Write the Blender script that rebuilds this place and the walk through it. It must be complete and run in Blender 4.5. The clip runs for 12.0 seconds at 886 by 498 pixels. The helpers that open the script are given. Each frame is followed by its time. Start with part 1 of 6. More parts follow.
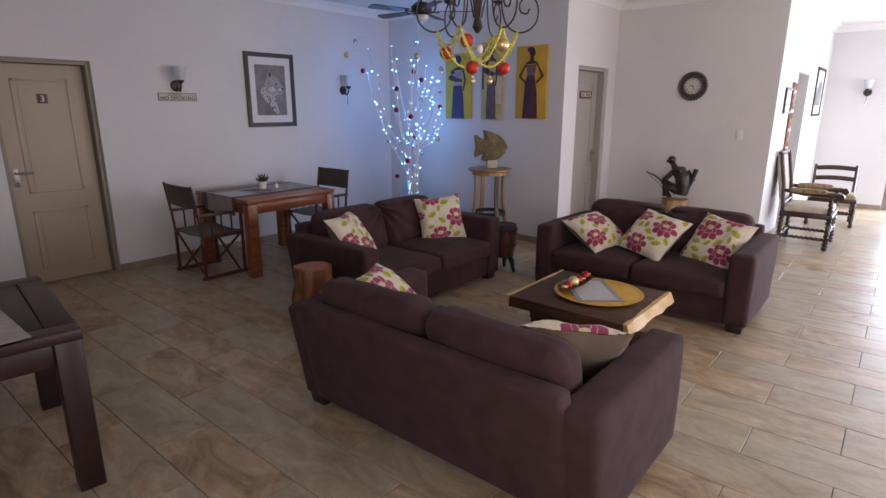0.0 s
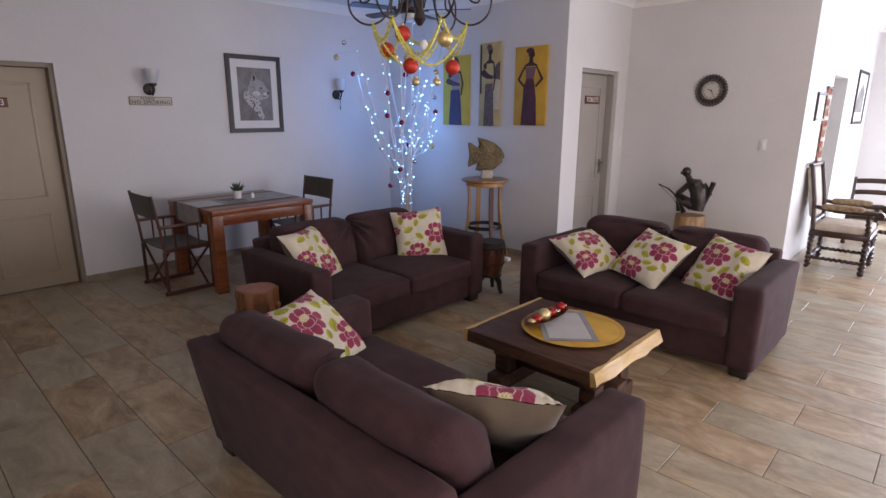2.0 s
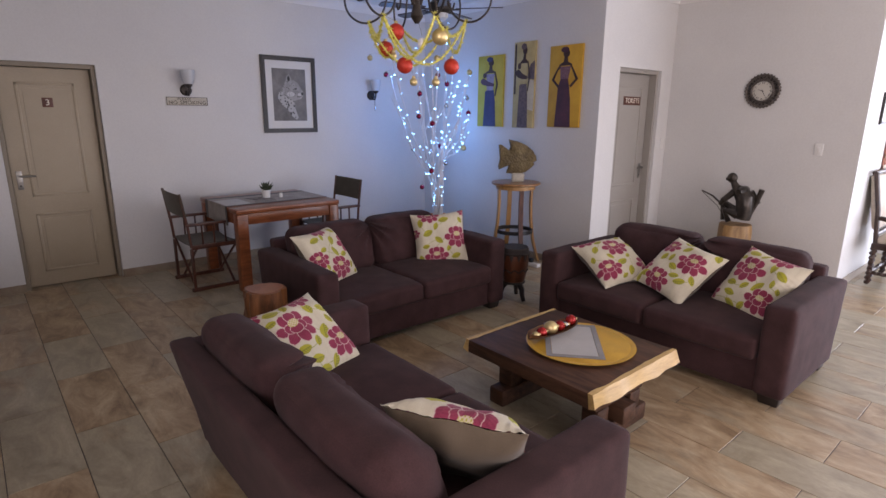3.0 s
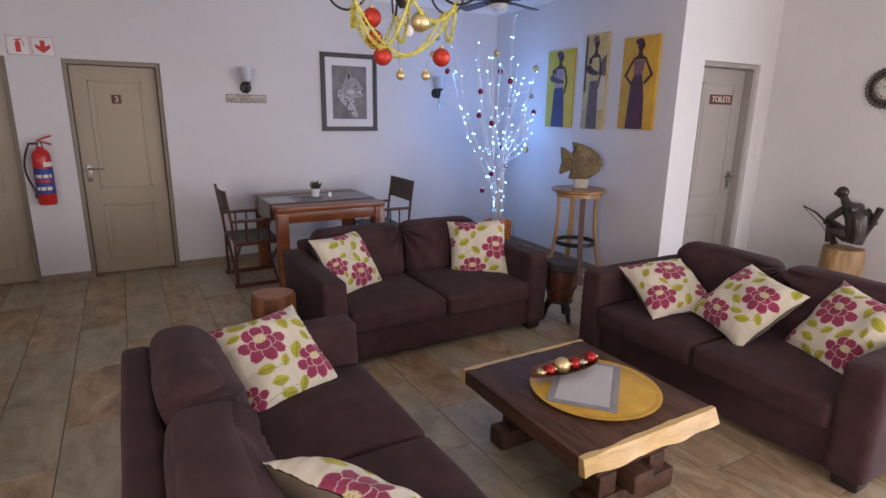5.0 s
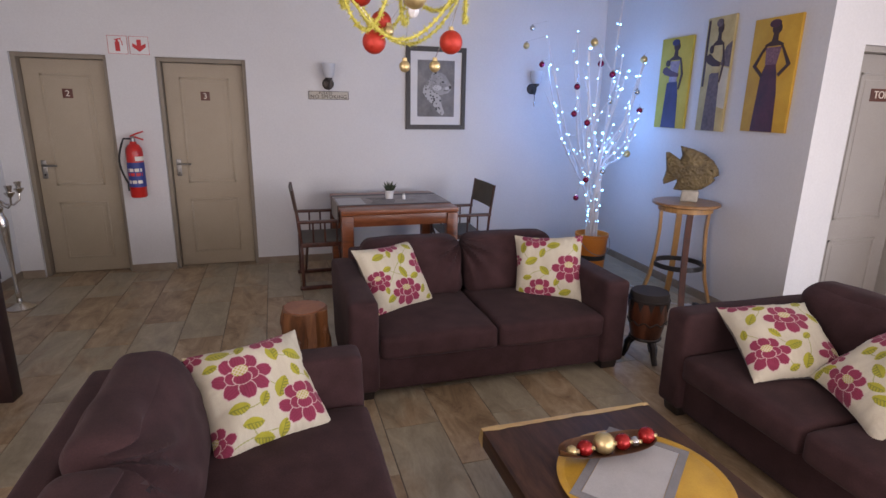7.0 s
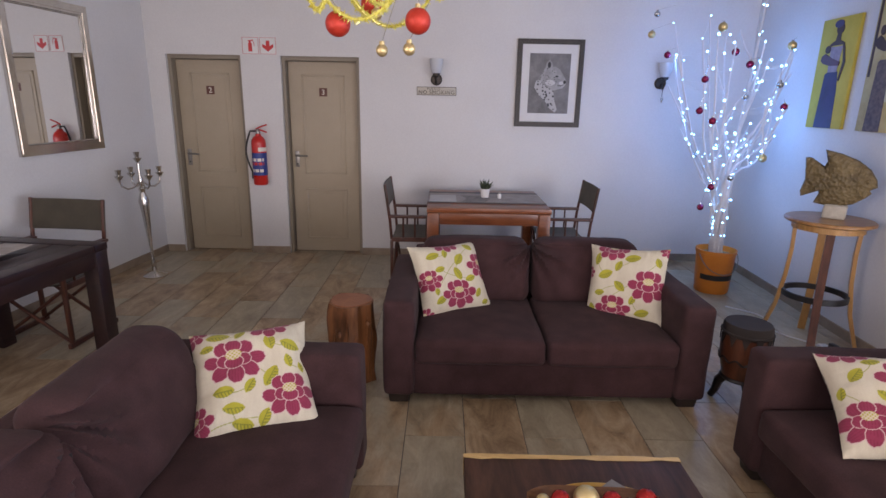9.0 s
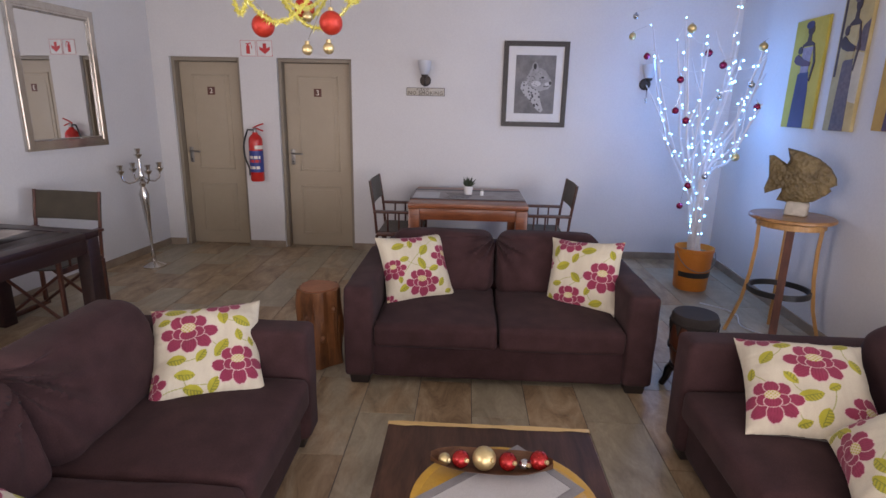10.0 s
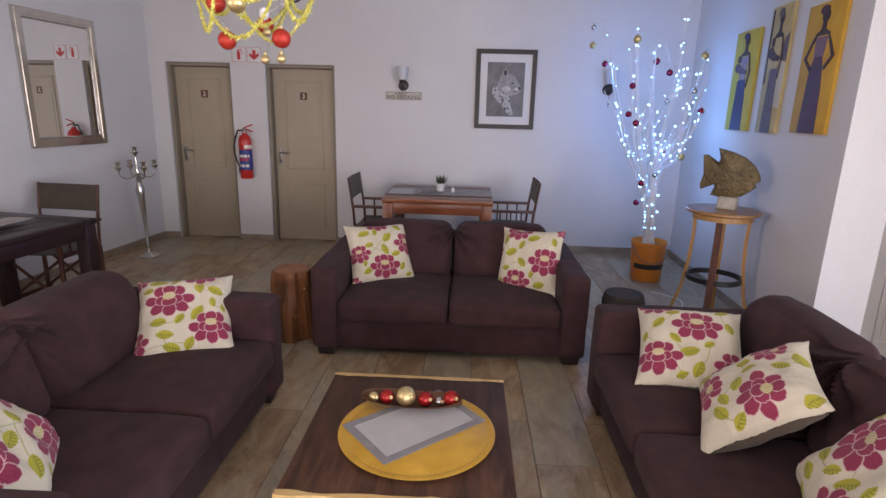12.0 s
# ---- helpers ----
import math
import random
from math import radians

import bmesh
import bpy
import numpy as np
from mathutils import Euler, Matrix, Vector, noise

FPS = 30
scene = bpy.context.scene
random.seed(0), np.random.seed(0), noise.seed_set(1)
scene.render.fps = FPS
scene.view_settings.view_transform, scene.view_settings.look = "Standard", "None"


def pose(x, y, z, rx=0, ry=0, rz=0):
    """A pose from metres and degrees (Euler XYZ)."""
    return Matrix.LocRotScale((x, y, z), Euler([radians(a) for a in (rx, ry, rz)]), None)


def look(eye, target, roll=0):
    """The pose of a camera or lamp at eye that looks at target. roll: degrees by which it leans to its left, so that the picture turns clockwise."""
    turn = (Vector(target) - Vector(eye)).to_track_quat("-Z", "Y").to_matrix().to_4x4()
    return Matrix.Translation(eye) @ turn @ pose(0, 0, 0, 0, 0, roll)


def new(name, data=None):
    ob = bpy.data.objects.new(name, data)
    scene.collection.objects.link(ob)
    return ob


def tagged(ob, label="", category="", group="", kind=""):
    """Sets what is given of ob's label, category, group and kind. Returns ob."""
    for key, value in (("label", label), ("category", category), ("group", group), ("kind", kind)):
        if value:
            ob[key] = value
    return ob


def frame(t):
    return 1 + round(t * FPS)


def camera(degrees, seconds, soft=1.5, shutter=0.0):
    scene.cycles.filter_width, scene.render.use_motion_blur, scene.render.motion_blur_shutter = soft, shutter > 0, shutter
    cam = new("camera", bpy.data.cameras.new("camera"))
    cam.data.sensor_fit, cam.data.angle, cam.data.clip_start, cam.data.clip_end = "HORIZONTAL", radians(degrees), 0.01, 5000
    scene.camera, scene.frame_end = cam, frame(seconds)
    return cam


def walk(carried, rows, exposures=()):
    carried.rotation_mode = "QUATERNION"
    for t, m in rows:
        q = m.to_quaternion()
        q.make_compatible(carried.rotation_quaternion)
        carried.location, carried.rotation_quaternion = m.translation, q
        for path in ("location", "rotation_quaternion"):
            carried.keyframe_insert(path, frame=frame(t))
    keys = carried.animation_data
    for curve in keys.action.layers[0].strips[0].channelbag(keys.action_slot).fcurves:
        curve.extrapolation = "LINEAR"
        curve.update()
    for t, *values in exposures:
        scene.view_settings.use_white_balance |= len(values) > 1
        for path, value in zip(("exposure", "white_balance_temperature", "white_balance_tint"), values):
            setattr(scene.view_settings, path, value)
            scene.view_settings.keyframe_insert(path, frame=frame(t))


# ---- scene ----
cam = camera(77.9, 12.0)
PATH = [
    (0, (0.546, 0.143, 1.641), (2.035, 1.381, 1.139), 0.1),
    (0.5, (0.695, 0.093, 1.595), (2.156, 1.367, 1.104), 0.2),
    (1, (0.893, 0.115, 1.585), (2.338, 1.407, 1.094), 0.2),
    (1.5, (1.075, 0.139, 1.638), (2.509, 1.442, 1.142), 0.3),
    (2, (1.247, 0.082, 1.64), (2.657, 1.415, 1.157), 0.3),
    (2.5, (1.402, -0.022, 1.676), (2.742, 1.382, 1.192), 0.3),
    (3, (1.544, -0.033, 1.645), (2.813, 1.435, 1.163), 0.5),
    (5, (2.194, -0.042, 1.647), (3.165, 1.637, 1.158), 0.9),
    (5.5, (2.336, 0.068, 1.657), (3.209, 1.799, 1.164), 0.9),
    (6, (2.47, 0.151, 1.649), (3.269, 1.916, 1.154), 1.0),
    (6.5, (2.64, 0.191, 1.667), (3.314, 2.006, 1.163), 1.0),
    (8.5, (3.285, 0.371, 1.649), (3.489, 2.293, 1.135), 1.2),
    (9, (3.453, 0.336, 1.638), (3.455, 2.268, 1.118), 1.1),
    (9.5, (3.633, 0.235, 1.615), (3.56, 2.166, 1.098), 1.2),
    (10, (3.821, 0.159, 1.614), (3.743, 2.091, 1.104), 1.2),
    (10.5, (3.99, 0.143, 1.617), (3.904, 2.075, 1.107), 1.2),
    (11, (4.081, 0.052, 1.616), (3.988, 1.985, 1.11), 1.3),
    (11.5, (4.099, -0.107, 1.617), (4.009, 1.827, 1.116), 1.3),
    (12, (4.133, -0.242, 1.606), (4.047, 1.694, 1.111), 1.5),
]
EXPOSURES = [(0.0, -0.41, 6700, 26), (2.5, -0.25, 6700, 26), (5.5, 0.03, 6700, 26), (9.5, 0.19, 6700, 26), (12.0, 0.09, 6700, 26)]
walk(cam, [(t, look(eye, target, roll)) for t, eye, target, roll in PATH], EXPOSURES)

# ---- world and large lights ----
world = bpy.data.worlds.new("world")
scene.world = world
world.use_nodes = True
wnt = world.node_tree
sky = wnt.nodes.new("ShaderNodeTexSky")
sky.sky_type = 'NISHITA'
sky.sun_disc = False
sky.sun_elevation = radians(48)
sky.sun_rotation = radians(150)
wnt.links.new(sky.outputs[0], wnt.nodes["Background"].inputs[0])
wnt.nodes["Background"].inputs[1].default_value = 0.12


def sun_lamp():
    data = bpy.data.lights.new("sun", 'SUN')
    data.energy, data.angle, data.color = 3.0, radians(0.5), (1.0, 0.95, 0.88)
    ob = new("sun", data)
    ob.matrix_world = look((20, -25, 30), (8, -2, 0))


sun_lamp()


def area_lamp(name, eye, target, w, h, power, color):
    data = bpy.data.lights.new(name, 'AREA')
    data.shape, data.size, data.size_y = 'RECTANGLE', w, h
    data.energy, data.color = power, color
    ob = new(name, data)
    ob.matrix_world = look(eye, target)


DAY = (1.0, 0.968, 0.945)
COOL = (0.74, 0.87, 1.0)
area_lamp("window_light_south", (4.6, -3.06, 1.25), (4.95, 0, 1.05), 3.3, 2.0, 106, DAY)
# West lamp is added fill for the clock wall; no window is known there.
area_lamp("fill_light_west", (-0.15, -1.1, 1.45), (5, 0.2, 1.3), 1.6, 1.2, 78, DAY)
area_lamp("window_light_hall", (9.6, -3.02, 1.2), (9.6, 0, 0.9), 3.6, 2.1, 225, COOL)
area_lamp("window_light_east", (12.03, -1.0, 1.05), (9, -1.0, 0.9), 2.2, 2.0, 290, COOL)


# ---- materials ----
def mat(name, rough=0.5, metal=0.0, base=(0.5, 0.5, 0.5)):
    m = bpy.data.materials.new(name)
    m.use_nodes = True
    p = m.node_tree.nodes["Principled BSDF"]
    p.inputs["Roughness"].default_value = rough
    p.inputs["Metallic"].default_value = metal
    p.inputs["Base Color"].default_value = (*base, 1)
    return m


def nd(m, kind, **values):
    n = m.node_tree.nodes.new(kind)
    for k, v in values.items():
        n.inputs[k.replace("_", " ")].default_value = v
    return n


def ln(m, a, b):
    m.node_tree.links.new(a, b)


def bsdf(m):
    return m.node_tree.nodes["Principled BSDF"]


def coords(m, scale=(1, 1, 1), space="Object"):
    c = m.node_tree.nodes.new("ShaderNodeTexCoord")
    mp = m.node_tree.nodes.new("ShaderNodeMapping")
    mp.inputs["Scale"].default_value = scale
    ln(m, c.outputs[space], mp.inputs[0])
    return mp.outputs[0]


def ramp(m, fac, stops):
    r = m.node_tree.nodes.new("ShaderNodeValToRGB")
    e = r.color_ramp.elements
    while len(e) < len(stops):
        e.new(0.5)
    for el, (pos, col) in zip(e, stops):
        el.position, el.color = pos, (*col, 1)
    ln(m, fac, r.inputs[0])
    return r.outputs[0]


def mix(m, fac, a, b, kind='MIX'):
    x = m.node_tree.nodes.new("ShaderNodeMix")
    x.data_type, x.blend_type = 'RGBA', kind
    for sock, v in ((x.inputs[0], fac), (x.inputs[6], a), (x.inputs[7], b)):
        if hasattr(v, "links"):
            ln(m, v, sock)
        elif isinstance(v, (int, float)):
            sock.default_value = v
        else:
            sock.default_value = (*v, 1)
    return x.outputs[2]


def bump(m, height, strength=0.2, dist=0.002, base=None):
    b = nd(m, "ShaderNodeBump", Strength=strength, Distance=dist)
    ln(m, height, b.inputs["Height"])
    if base is not None:
        ln(m, base, b.inputs["Normal"])
    ln(m, b.outputs[0], bsdf(m).inputs["Normal"])
    return b.outputs[0]


def noisy(name, c1, c2, rough=0.6, scale=6.0, fine=80.0, strength=0.15, dist=0.002, metal=0.0, stretch=(1, 1, 1), space="Object"):
    """A surface of two close colours, with broad stains, fine grain and a slight relief."""
    m = mat(name, rough, metal)
    co = coords(m, stretch, space)
    a = nd(m, "ShaderNodeTexNoise", Scale=scale, Detail=5.0, Roughness=0.6)
    b = nd(m, "ShaderNodeTexNoise", Scale=fine, Detail=3.0)
    ln(m, co, a.inputs[0]), ln(m, co, b.inputs[0])
    col = ramp(m, a.outputs[0], [(0.3, c1), (0.7, c2)])
    col = mix(m, 0.12, col, b.outputs[0], 'OVERLAY')
    ln(m, col, bsdf(m).inputs["Base Color"])
    mr = nd(m, "ShaderNodeMapRange", To_Min=max(rough - 0.08, 0.03), To_Max=min(rough + 0.1, 1))
    ln(m, a.outputs[0], mr.inputs[0]), ln(m, mr.outputs[0], bsdf(m).inputs["Roughness"])
    bump(m, b.outputs[0], strength, dist)
    return m


def wood(name, dark, light, rough=0.4, along=(1, 12, 12), grain=7.0):
    m = mat(name, rough)
    co = coords(m, along)
    a = nd(m, "ShaderNodeTexNoise", Scale=grain * 0.35, Detail=6.0, Roughness=0.65, Distortion=0.6)
    b = nd(m, "ShaderNodeTexNoise", Scale=grain * 3, Detail=3.0)
    ln(m, co, a.inputs[0]), ln(m, co, b.inputs[0])
    col = ramp(m, a.outputs[0], [(0.32, dark), (0.68, light)])
    col = mix(m, 0.25, col, b.outputs[0], 'OVERLAY')
    ln(m, col, bsdf(m).inputs["Base Color"])
    bump(m, b.outputs[0], 0.2, 0.001)
    return m


def cloth(name, c1, c2, weave=420.0, sheen=0.15):
    m = mat(name, 0.92)
    co = coords(m)
    a = nd(m, "ShaderNodeTexNoise", Scale=9.0, Detail=4.0)
    w = nd(m, "ShaderNodeTexNoise", Scale=weave, Detail=2.0)
    ln(m, co, a.inputs[0]), ln(m, co, w.inputs[0])
    col = ramp(m, a.outputs[0], [(0.3, c1), (0.7, c2)])
    col = mix(m, 0.35, col, w.outputs[0], 'OVERLAY')
    ln(m, col, bsdf(m).inputs["Base Color"])
    bsdf(m).inputs["Sheen Weight"].default_value = sheen
    bsdf(m).inputs["Specular IOR Level"].default_value = 0.3
    bump(m, w.outputs[0], 0.35, 0.0015)
    return m


WALL = noisy("wall_paint", (0.62, 0.61, 0.60), (0.67, 0.66, 0.645), 0.75, 1.2, 60, 0.12, 0.003)
CEIL = noisy("ceiling_paint", (0.72, 0.71, 0.70), (0.76, 0.75, 0.74), 0.8, 1.0, 50, 0.05)
CORNICE = noisy("cornice_paint", (0.76, 0.75, 0.74), (0.8, 0.79, 0.78), 0.6, 2.0, 50, 0.05)
SKIRT = noisy("skirting_tile", (0.22, 0.16, 0.11), (0.33, 0.27, 0.2), 0.45, 5.0, 60)
DOOR = noisy("door_paint", (0.36, 0.295, 0.205), (0.40, 0.33, 0.235), 0.42, 2.0, 120, 0.06)
DOORFRAME = noisy("door_frame_paint", (0.23, 0.19, 0.14), (0.27, 0.225, 0.165), 0.45, 3.0, 120, 0.06)
DOORGREY = noisy("toilet_door_paint", (0.33, 0.305, 0.275), (0.37, 0.345, 0.31), 0.42, 2.0, 120, 0.06)
SOFA = cloth("sofa_fabric", (0.0345, 0.0144, 0.0148), (0.056, 0.0250, 0.0258), 190.0, 0.03)
FOOT = noisy("dark_foot", (0.012, 0.008, 0.007), (0.02, 0.014, 0.012), 0.4)
GROUT = noisy("grout", (0.085, 0.076, 0.066), (0.13, 0.117, 0.102), 0.85, 8.0)
TABLEDARK = wood("dark_slab_wood", (0.034, 0.016, 0.0095), (0.11, 0.052, 0.030), 0.55, (8, 1.2, 8))
bsdf(TABLEDARK).inputs["Specular IOR Level"].default_value = 0.3
LIVEEDGE = wood("live_edge_sapwood", (0.48, 0.30, 0.105), (0.66, 0.46, 0.19), 0.4, (1.5, 9, 9))
REDWOOD = wood("red_brown_wood", (0.14, 0.038, 0.014), (0.31, 0.098, 0.035), 0.3, (1.5, 12, 12))
ESPRESSO = wood("espresso_wood", (0.014, 0.0055, 0.0058), (0.032, 0.0125, 0.012), 0.38, (12, 1.5, 12))
CHAIRWOOD = wood("chair_wood", (0.044, 0.013, 0.008), (0.11, 0.034, 0.017), 0.38, (10, 10, 2))
CANVAS = cloth("olive_canvas", (0.055, 0.046, 0.032), (0.075, 0.063, 0.044), 600)


# tiles: grey-green and rust slate, the tone differs from tile to tile
def tile_material():
    m = mat("slate_look_tile", 0.32)
    oi = m.node_tree.nodes.new("ShaderNodeObjectInfo")
    geo = m.node_tree.nodes.new("ShaderNodeNewGeometry")
    c = m.node_tree.nodes.new("ShaderNodeTexCoord")
    add = nd(m, "ShaderNodeMath")
    ln(m, oi.outputs["Random"], add.inputs[0]), ln(m, geo.outputs["Random Per Island"], add.inputs[1])
    fr = m.node_tree.nodes.new("ShaderNodeMath")
    fr.operation = 'FRACT'
    ln(m, add.outputs[0], fr.inputs[0])
    tone = fr.outputs[0]
    comb = m.node_tree.nodes.new("ShaderNodeCombineXYZ")
    mul = m.node_tree.nodes.new("ShaderNodeMath")
    mul.operation = 'MULTIPLY'
    mul.inputs[1].default_value = 37.0
    ln(m, tone, mul.inputs[0])
    ln(m, mul.outputs[0], comb.inputs[2])
    mp = m.node_tree.nodes.new("ShaderNodeMapping")
    ln(m, c.outputs["Object"], mp.inputs[0]), ln(m, comb.outputs[0], mp.inputs["Location"])
    mp.inputs["Scale"].default_value = (1.5, 0.6, 1.0)
    a = nd(m, "ShaderNodeTexNoise", Scale=2.6, Detail=6.0, Roughness=0.6, Distortion=0.4)
    v = nd(m, "ShaderNodeTexNoise", Scale=5.0, Detail=9.0, Roughness=0.70, Distortion=0.8)
    g = nd(m, "ShaderNodeTexNoise", Scale=55.0, Detail=3.0)
    for n in (a, v, g):
        ln(m, mp.outputs[0], n.inputs[0])
    grey = ramp(m, v.outputs[0], [(0.3, (0.238, 0.198, 0.132)), (0.55, (0.372, 0.318, 0.222)), (0.75, (0.485, 0.422, 0.31))])
    rust = ramp(m, v.outputs[0], [(0.3, (0.15, 0.088, 0.044)), (0.5, (0.355, 0.25, 0.146)), (0.72, (0.53, 0.42, 0.275))])
    sh = m.node_tree.nodes.new("ShaderNodeMath")
    ln(m, a.outputs[0], sh.inputs[0])
    mr = nd(m, "ShaderNodeMapRange", To_Min=-0.31, To_Max=0.27)
    ln(m, tone, mr.inputs[0]), ln(m, mr.outputs[0], sh.inputs[1])
    fac = ramp(m, sh.outputs[0], [(0.42, (0, 0, 0)), (0.62, (1, 1, 1))])
    col = mix(m, fac, grey, rust)
    col = mix(m, 0.15, col, g.outputs[0], 'OVERLAY')
    ln(m, col, bsdf(m).inputs["Base Color"])
    rr = nd(m, "ShaderNodeMapRange", To_Min=0.24, To_Max=0.5)
    ln(m, v.outputs[0], rr.inputs[0]), ln(m, rr.outputs[0], bsdf(m).inputs["Roughness"])
    bump(m, v.outputs[0], 0.25, 0.002)
    return m


TILE = tile_material()


# ---- mesh helpers ----
def link_mesh(name, bm, material, smooth=True):
    me = bpy.data.meshes.new(name)
    bm.normal_update()
    bm.to_mesh(me)
    bm.free()
    mats = material if isinstance(material, (list, tuple)) else [material]
    for m in mats:
        me.materials.append(m)
    if smooth:
        me.shade_smooth()
        me.set_sharp_from_angle(angle=radians(35))
    return new(name, me)


def part(name, bm, material, parent=None, label="", smooth=True):
    """One mesh object under a thing or a part."""
    ob = link_mesh(name, bm, material, smooth)
    if parent is not None:
        ob.parent = parent
    if label:
        ob["label"] = label
    return ob


def thing(name, m, label, category, group=""):
    ob = new(name)
    ob.empty_display_size = 0.05
    ob.matrix_world = m
    return tagged(ob, label, category, group)


def structure(ob, label="", category=""):
    return tagged(ob, label, category, "", "structure")


def box(x0, x1, y0, y1, z0, z1, bev=0.004, seg=2, bm=None):
    """A box with rounded edges, added to bm."""
    tmp = bmesh.new()
    bmesh.ops.create_cube(tmp, size=1)
    for v in tmp.verts:
        v.co = Vector(((x0 + x1) / 2 + v.co.x * (x1 - x0), (y0 + y1) / 2 + v.co.y * (y1 - y0), (z0 + z1) / 2 + v.co.z * (z1 - z0)))
    if bev > 0:
        bmesh.ops.bevel(tmp, geom=list(tmp.edges), offset=bev, segments=seg, affect='EDGES', profile=0.5)
    return tmp if bm is None else merge(bm, tmp)


def merge(bm, tmp, m=None):
    if m is not None:
        bmesh.ops.transform(tmp, matrix=m, verts=list(tmp.verts))
    me = bpy.data.meshes.new("tmp")
    tmp.to_mesh(me)
    tmp.free()
    bm.from_mesh(me)
    bpy.data.meshes.remove(me)
    return bm


def turn(bm, m):
    bmesh.ops.transform(bm, matrix=m, verts=list(bm.verts))
    return bm


def lathe(profile, seg=24, close=True):
    """A body of revolution round z: profile of (radius, height)."""
    bm = bmesh.new()
    rings = []
    for r, z in profile:
        rings.append([bm.verts.new((r * math.cos(2 * math.pi * i / seg), r * math.sin(2 * math.pi * i / seg), z)) for i in range(seg)])
    for a, b in zip(rings, rings[1:]):
        for i in range(seg):
            j = (i + 1) % seg
            bm.faces.new((a[i], a[j], b[j], b[i]))
    if close:
        bm.faces.new(rings[0][::-1])
        bm.faces.new(rings[-1])
    bmesh.ops.remove_doubles(bm, verts=list(bm.verts), dist=1e-5)
    bmesh.ops.recalc_face_normals(bm, faces=list(bm.faces))
    return bm


def tube(points, radii, seg=8, bm=None, closed=False):
    """A round rod along points; radii one number or one per point."""
    bm = bm or bmesh.new()
    pts = [Vector(p) for p in points]
    if isinstance(radii, (int, float)):
        radii = [radii] * len(pts)
    rings = []
    ref = None
    n = len(pts)
    for i, p in enumerate(pts):
        a = pts[(i - 1) % n] if closed or i > 0 else p
        b = pts[(i + 1) % n] if closed or i < n - 1 else p
        d = (b - a).normalized()
        if ref is None:
            ref = d.orthogonal().normalized()
        ref = (ref - d * ref.dot(d)).normalized()
        side = d.cross(ref)
        rings.append([bm.verts.new(p + radii[i] * (math.cos(2 * math.pi * k / seg) * ref + math.sin(2 * math.pi * k / seg) * side)) for k in range(seg)])
    pairs = list(zip(rings, rings[1:])) + ([(rings[-1], rings[0])] if closed else [])
    for a, b in pairs:
        for k in range(seg):
            j = (k + 1) % seg
            bm.faces.new((a[k], a[j], b[j], b[k]))
    if not closed:
        bm.faces.new(rings[0][::-1]), bm.faces.new(rings[-1])
    return bm


def ball(r, center=(0, 0, 0), u=16, v=10, bm=None, scale=(1, 1, 1)):
    tmp = bmesh.new()
    bmesh.ops.create_uvsphere(tmp, u_segments=u, v_segments=v, radius=r)
    turn(tmp, Matrix.Translation(center) @ Matrix.Diagonal((*scale, 1)))
    return tmp if bm is None else merge(bm, tmp)


def soft_box(x0, x1, y0, y1, z0, z1, r=0.06, puff=(0.0, 0.0, 0.0), n=12, wrinkle=0.0, seed=0.0):
    """An upholstered block: rounded edges, swelling faces, slight wrinkles."""
    bm = bmesh.new()
    c = Vector(((x0 + x1) / 2, (y0 + y1) / 2, (z0 + z1) / 2))
    hx = Vector(((x1 - x0) / 2, (y1 - y0) / 2, (z1 - z0) / 2))
    r = min(r, min(hx) * 0.98)
    inner = Vector((hx.x - r, hx.y - r, hx.z - r))
    # steps crowd into the rounded edge
    for ax in range(3):
        o1, o2 = (ax + 1) % 3, (ax + 2) % 3
        for s in (-1, 1):
            grid = []
            for i in range(n + 1):
                row = []
                for j in range(n + 1):
                    q = Vector((0, 0, 0))
                    a = -1 + 2 * i / n
                    b = -1 + 2 * j / n
                    q[ax] = s * hx[ax]
                    q[o1] = math.sin(a * math.pi / 2) * hx[o1]
                    q[o2] = math.sin(b * math.pi / 2) * hx[o2]
                    core = Vector([max(-inner[k], min(inner[k], q[k])) for k in range(3)])
                    d = q - core
                    p = core + (d.normalized() * r if d.length > 1e-9 else d)
                    ua, ub = q[o1] / hx[o1], q[o2] / hx[o2]
                    p[ax] += s * puff[ax] * (1 - ua * ua) * (1 - ub * ub)
                    if wrinkle:
                        p += wrinkle * noise.noise_vector((p + Vector((seed, seed * 2, 0))) * 6)
                    row.append(bm.verts.new(c + p))
                grid.append(row)
            for i in range(n):
                for j in range(n):
                    f = (grid[i][j], grid[i + 1][j], grid[i + 1][j + 1], grid[i][j + 1])
                    bm.faces.new(f if s > 0 else f[::-1])
    bmesh.ops.remove_doubles(bm, verts=list(bm.verts), dist=1e-4)
    bmesh.ops.recalc_face_normals(bm, faces=list(bm.faces))
    return bm


def smooth_path(points, steps=5):
    """Catmull-Rom points through the given ones."""
    p = [Vector(q) for q in points]
    p = [p[0] * 2 - p[1]] + p + [p[-1] * 2 - p[-2]]
    out = []
    for i in range(1, len(p) - 2):
        for k in range(steps):
            t = k / steps
            out.append(0.5 * (2 * p[i] + (p[i + 1] - p[i - 1]) * t + (2 * p[i - 1] - 5 * p[i] + 4 * p[i + 1] - p[i + 2]) * t * t + (3 * p[i] - p[i - 1] - 3 * p[i + 1] + p[i + 2]) * t ** 3))
    return out + [p[-2]]


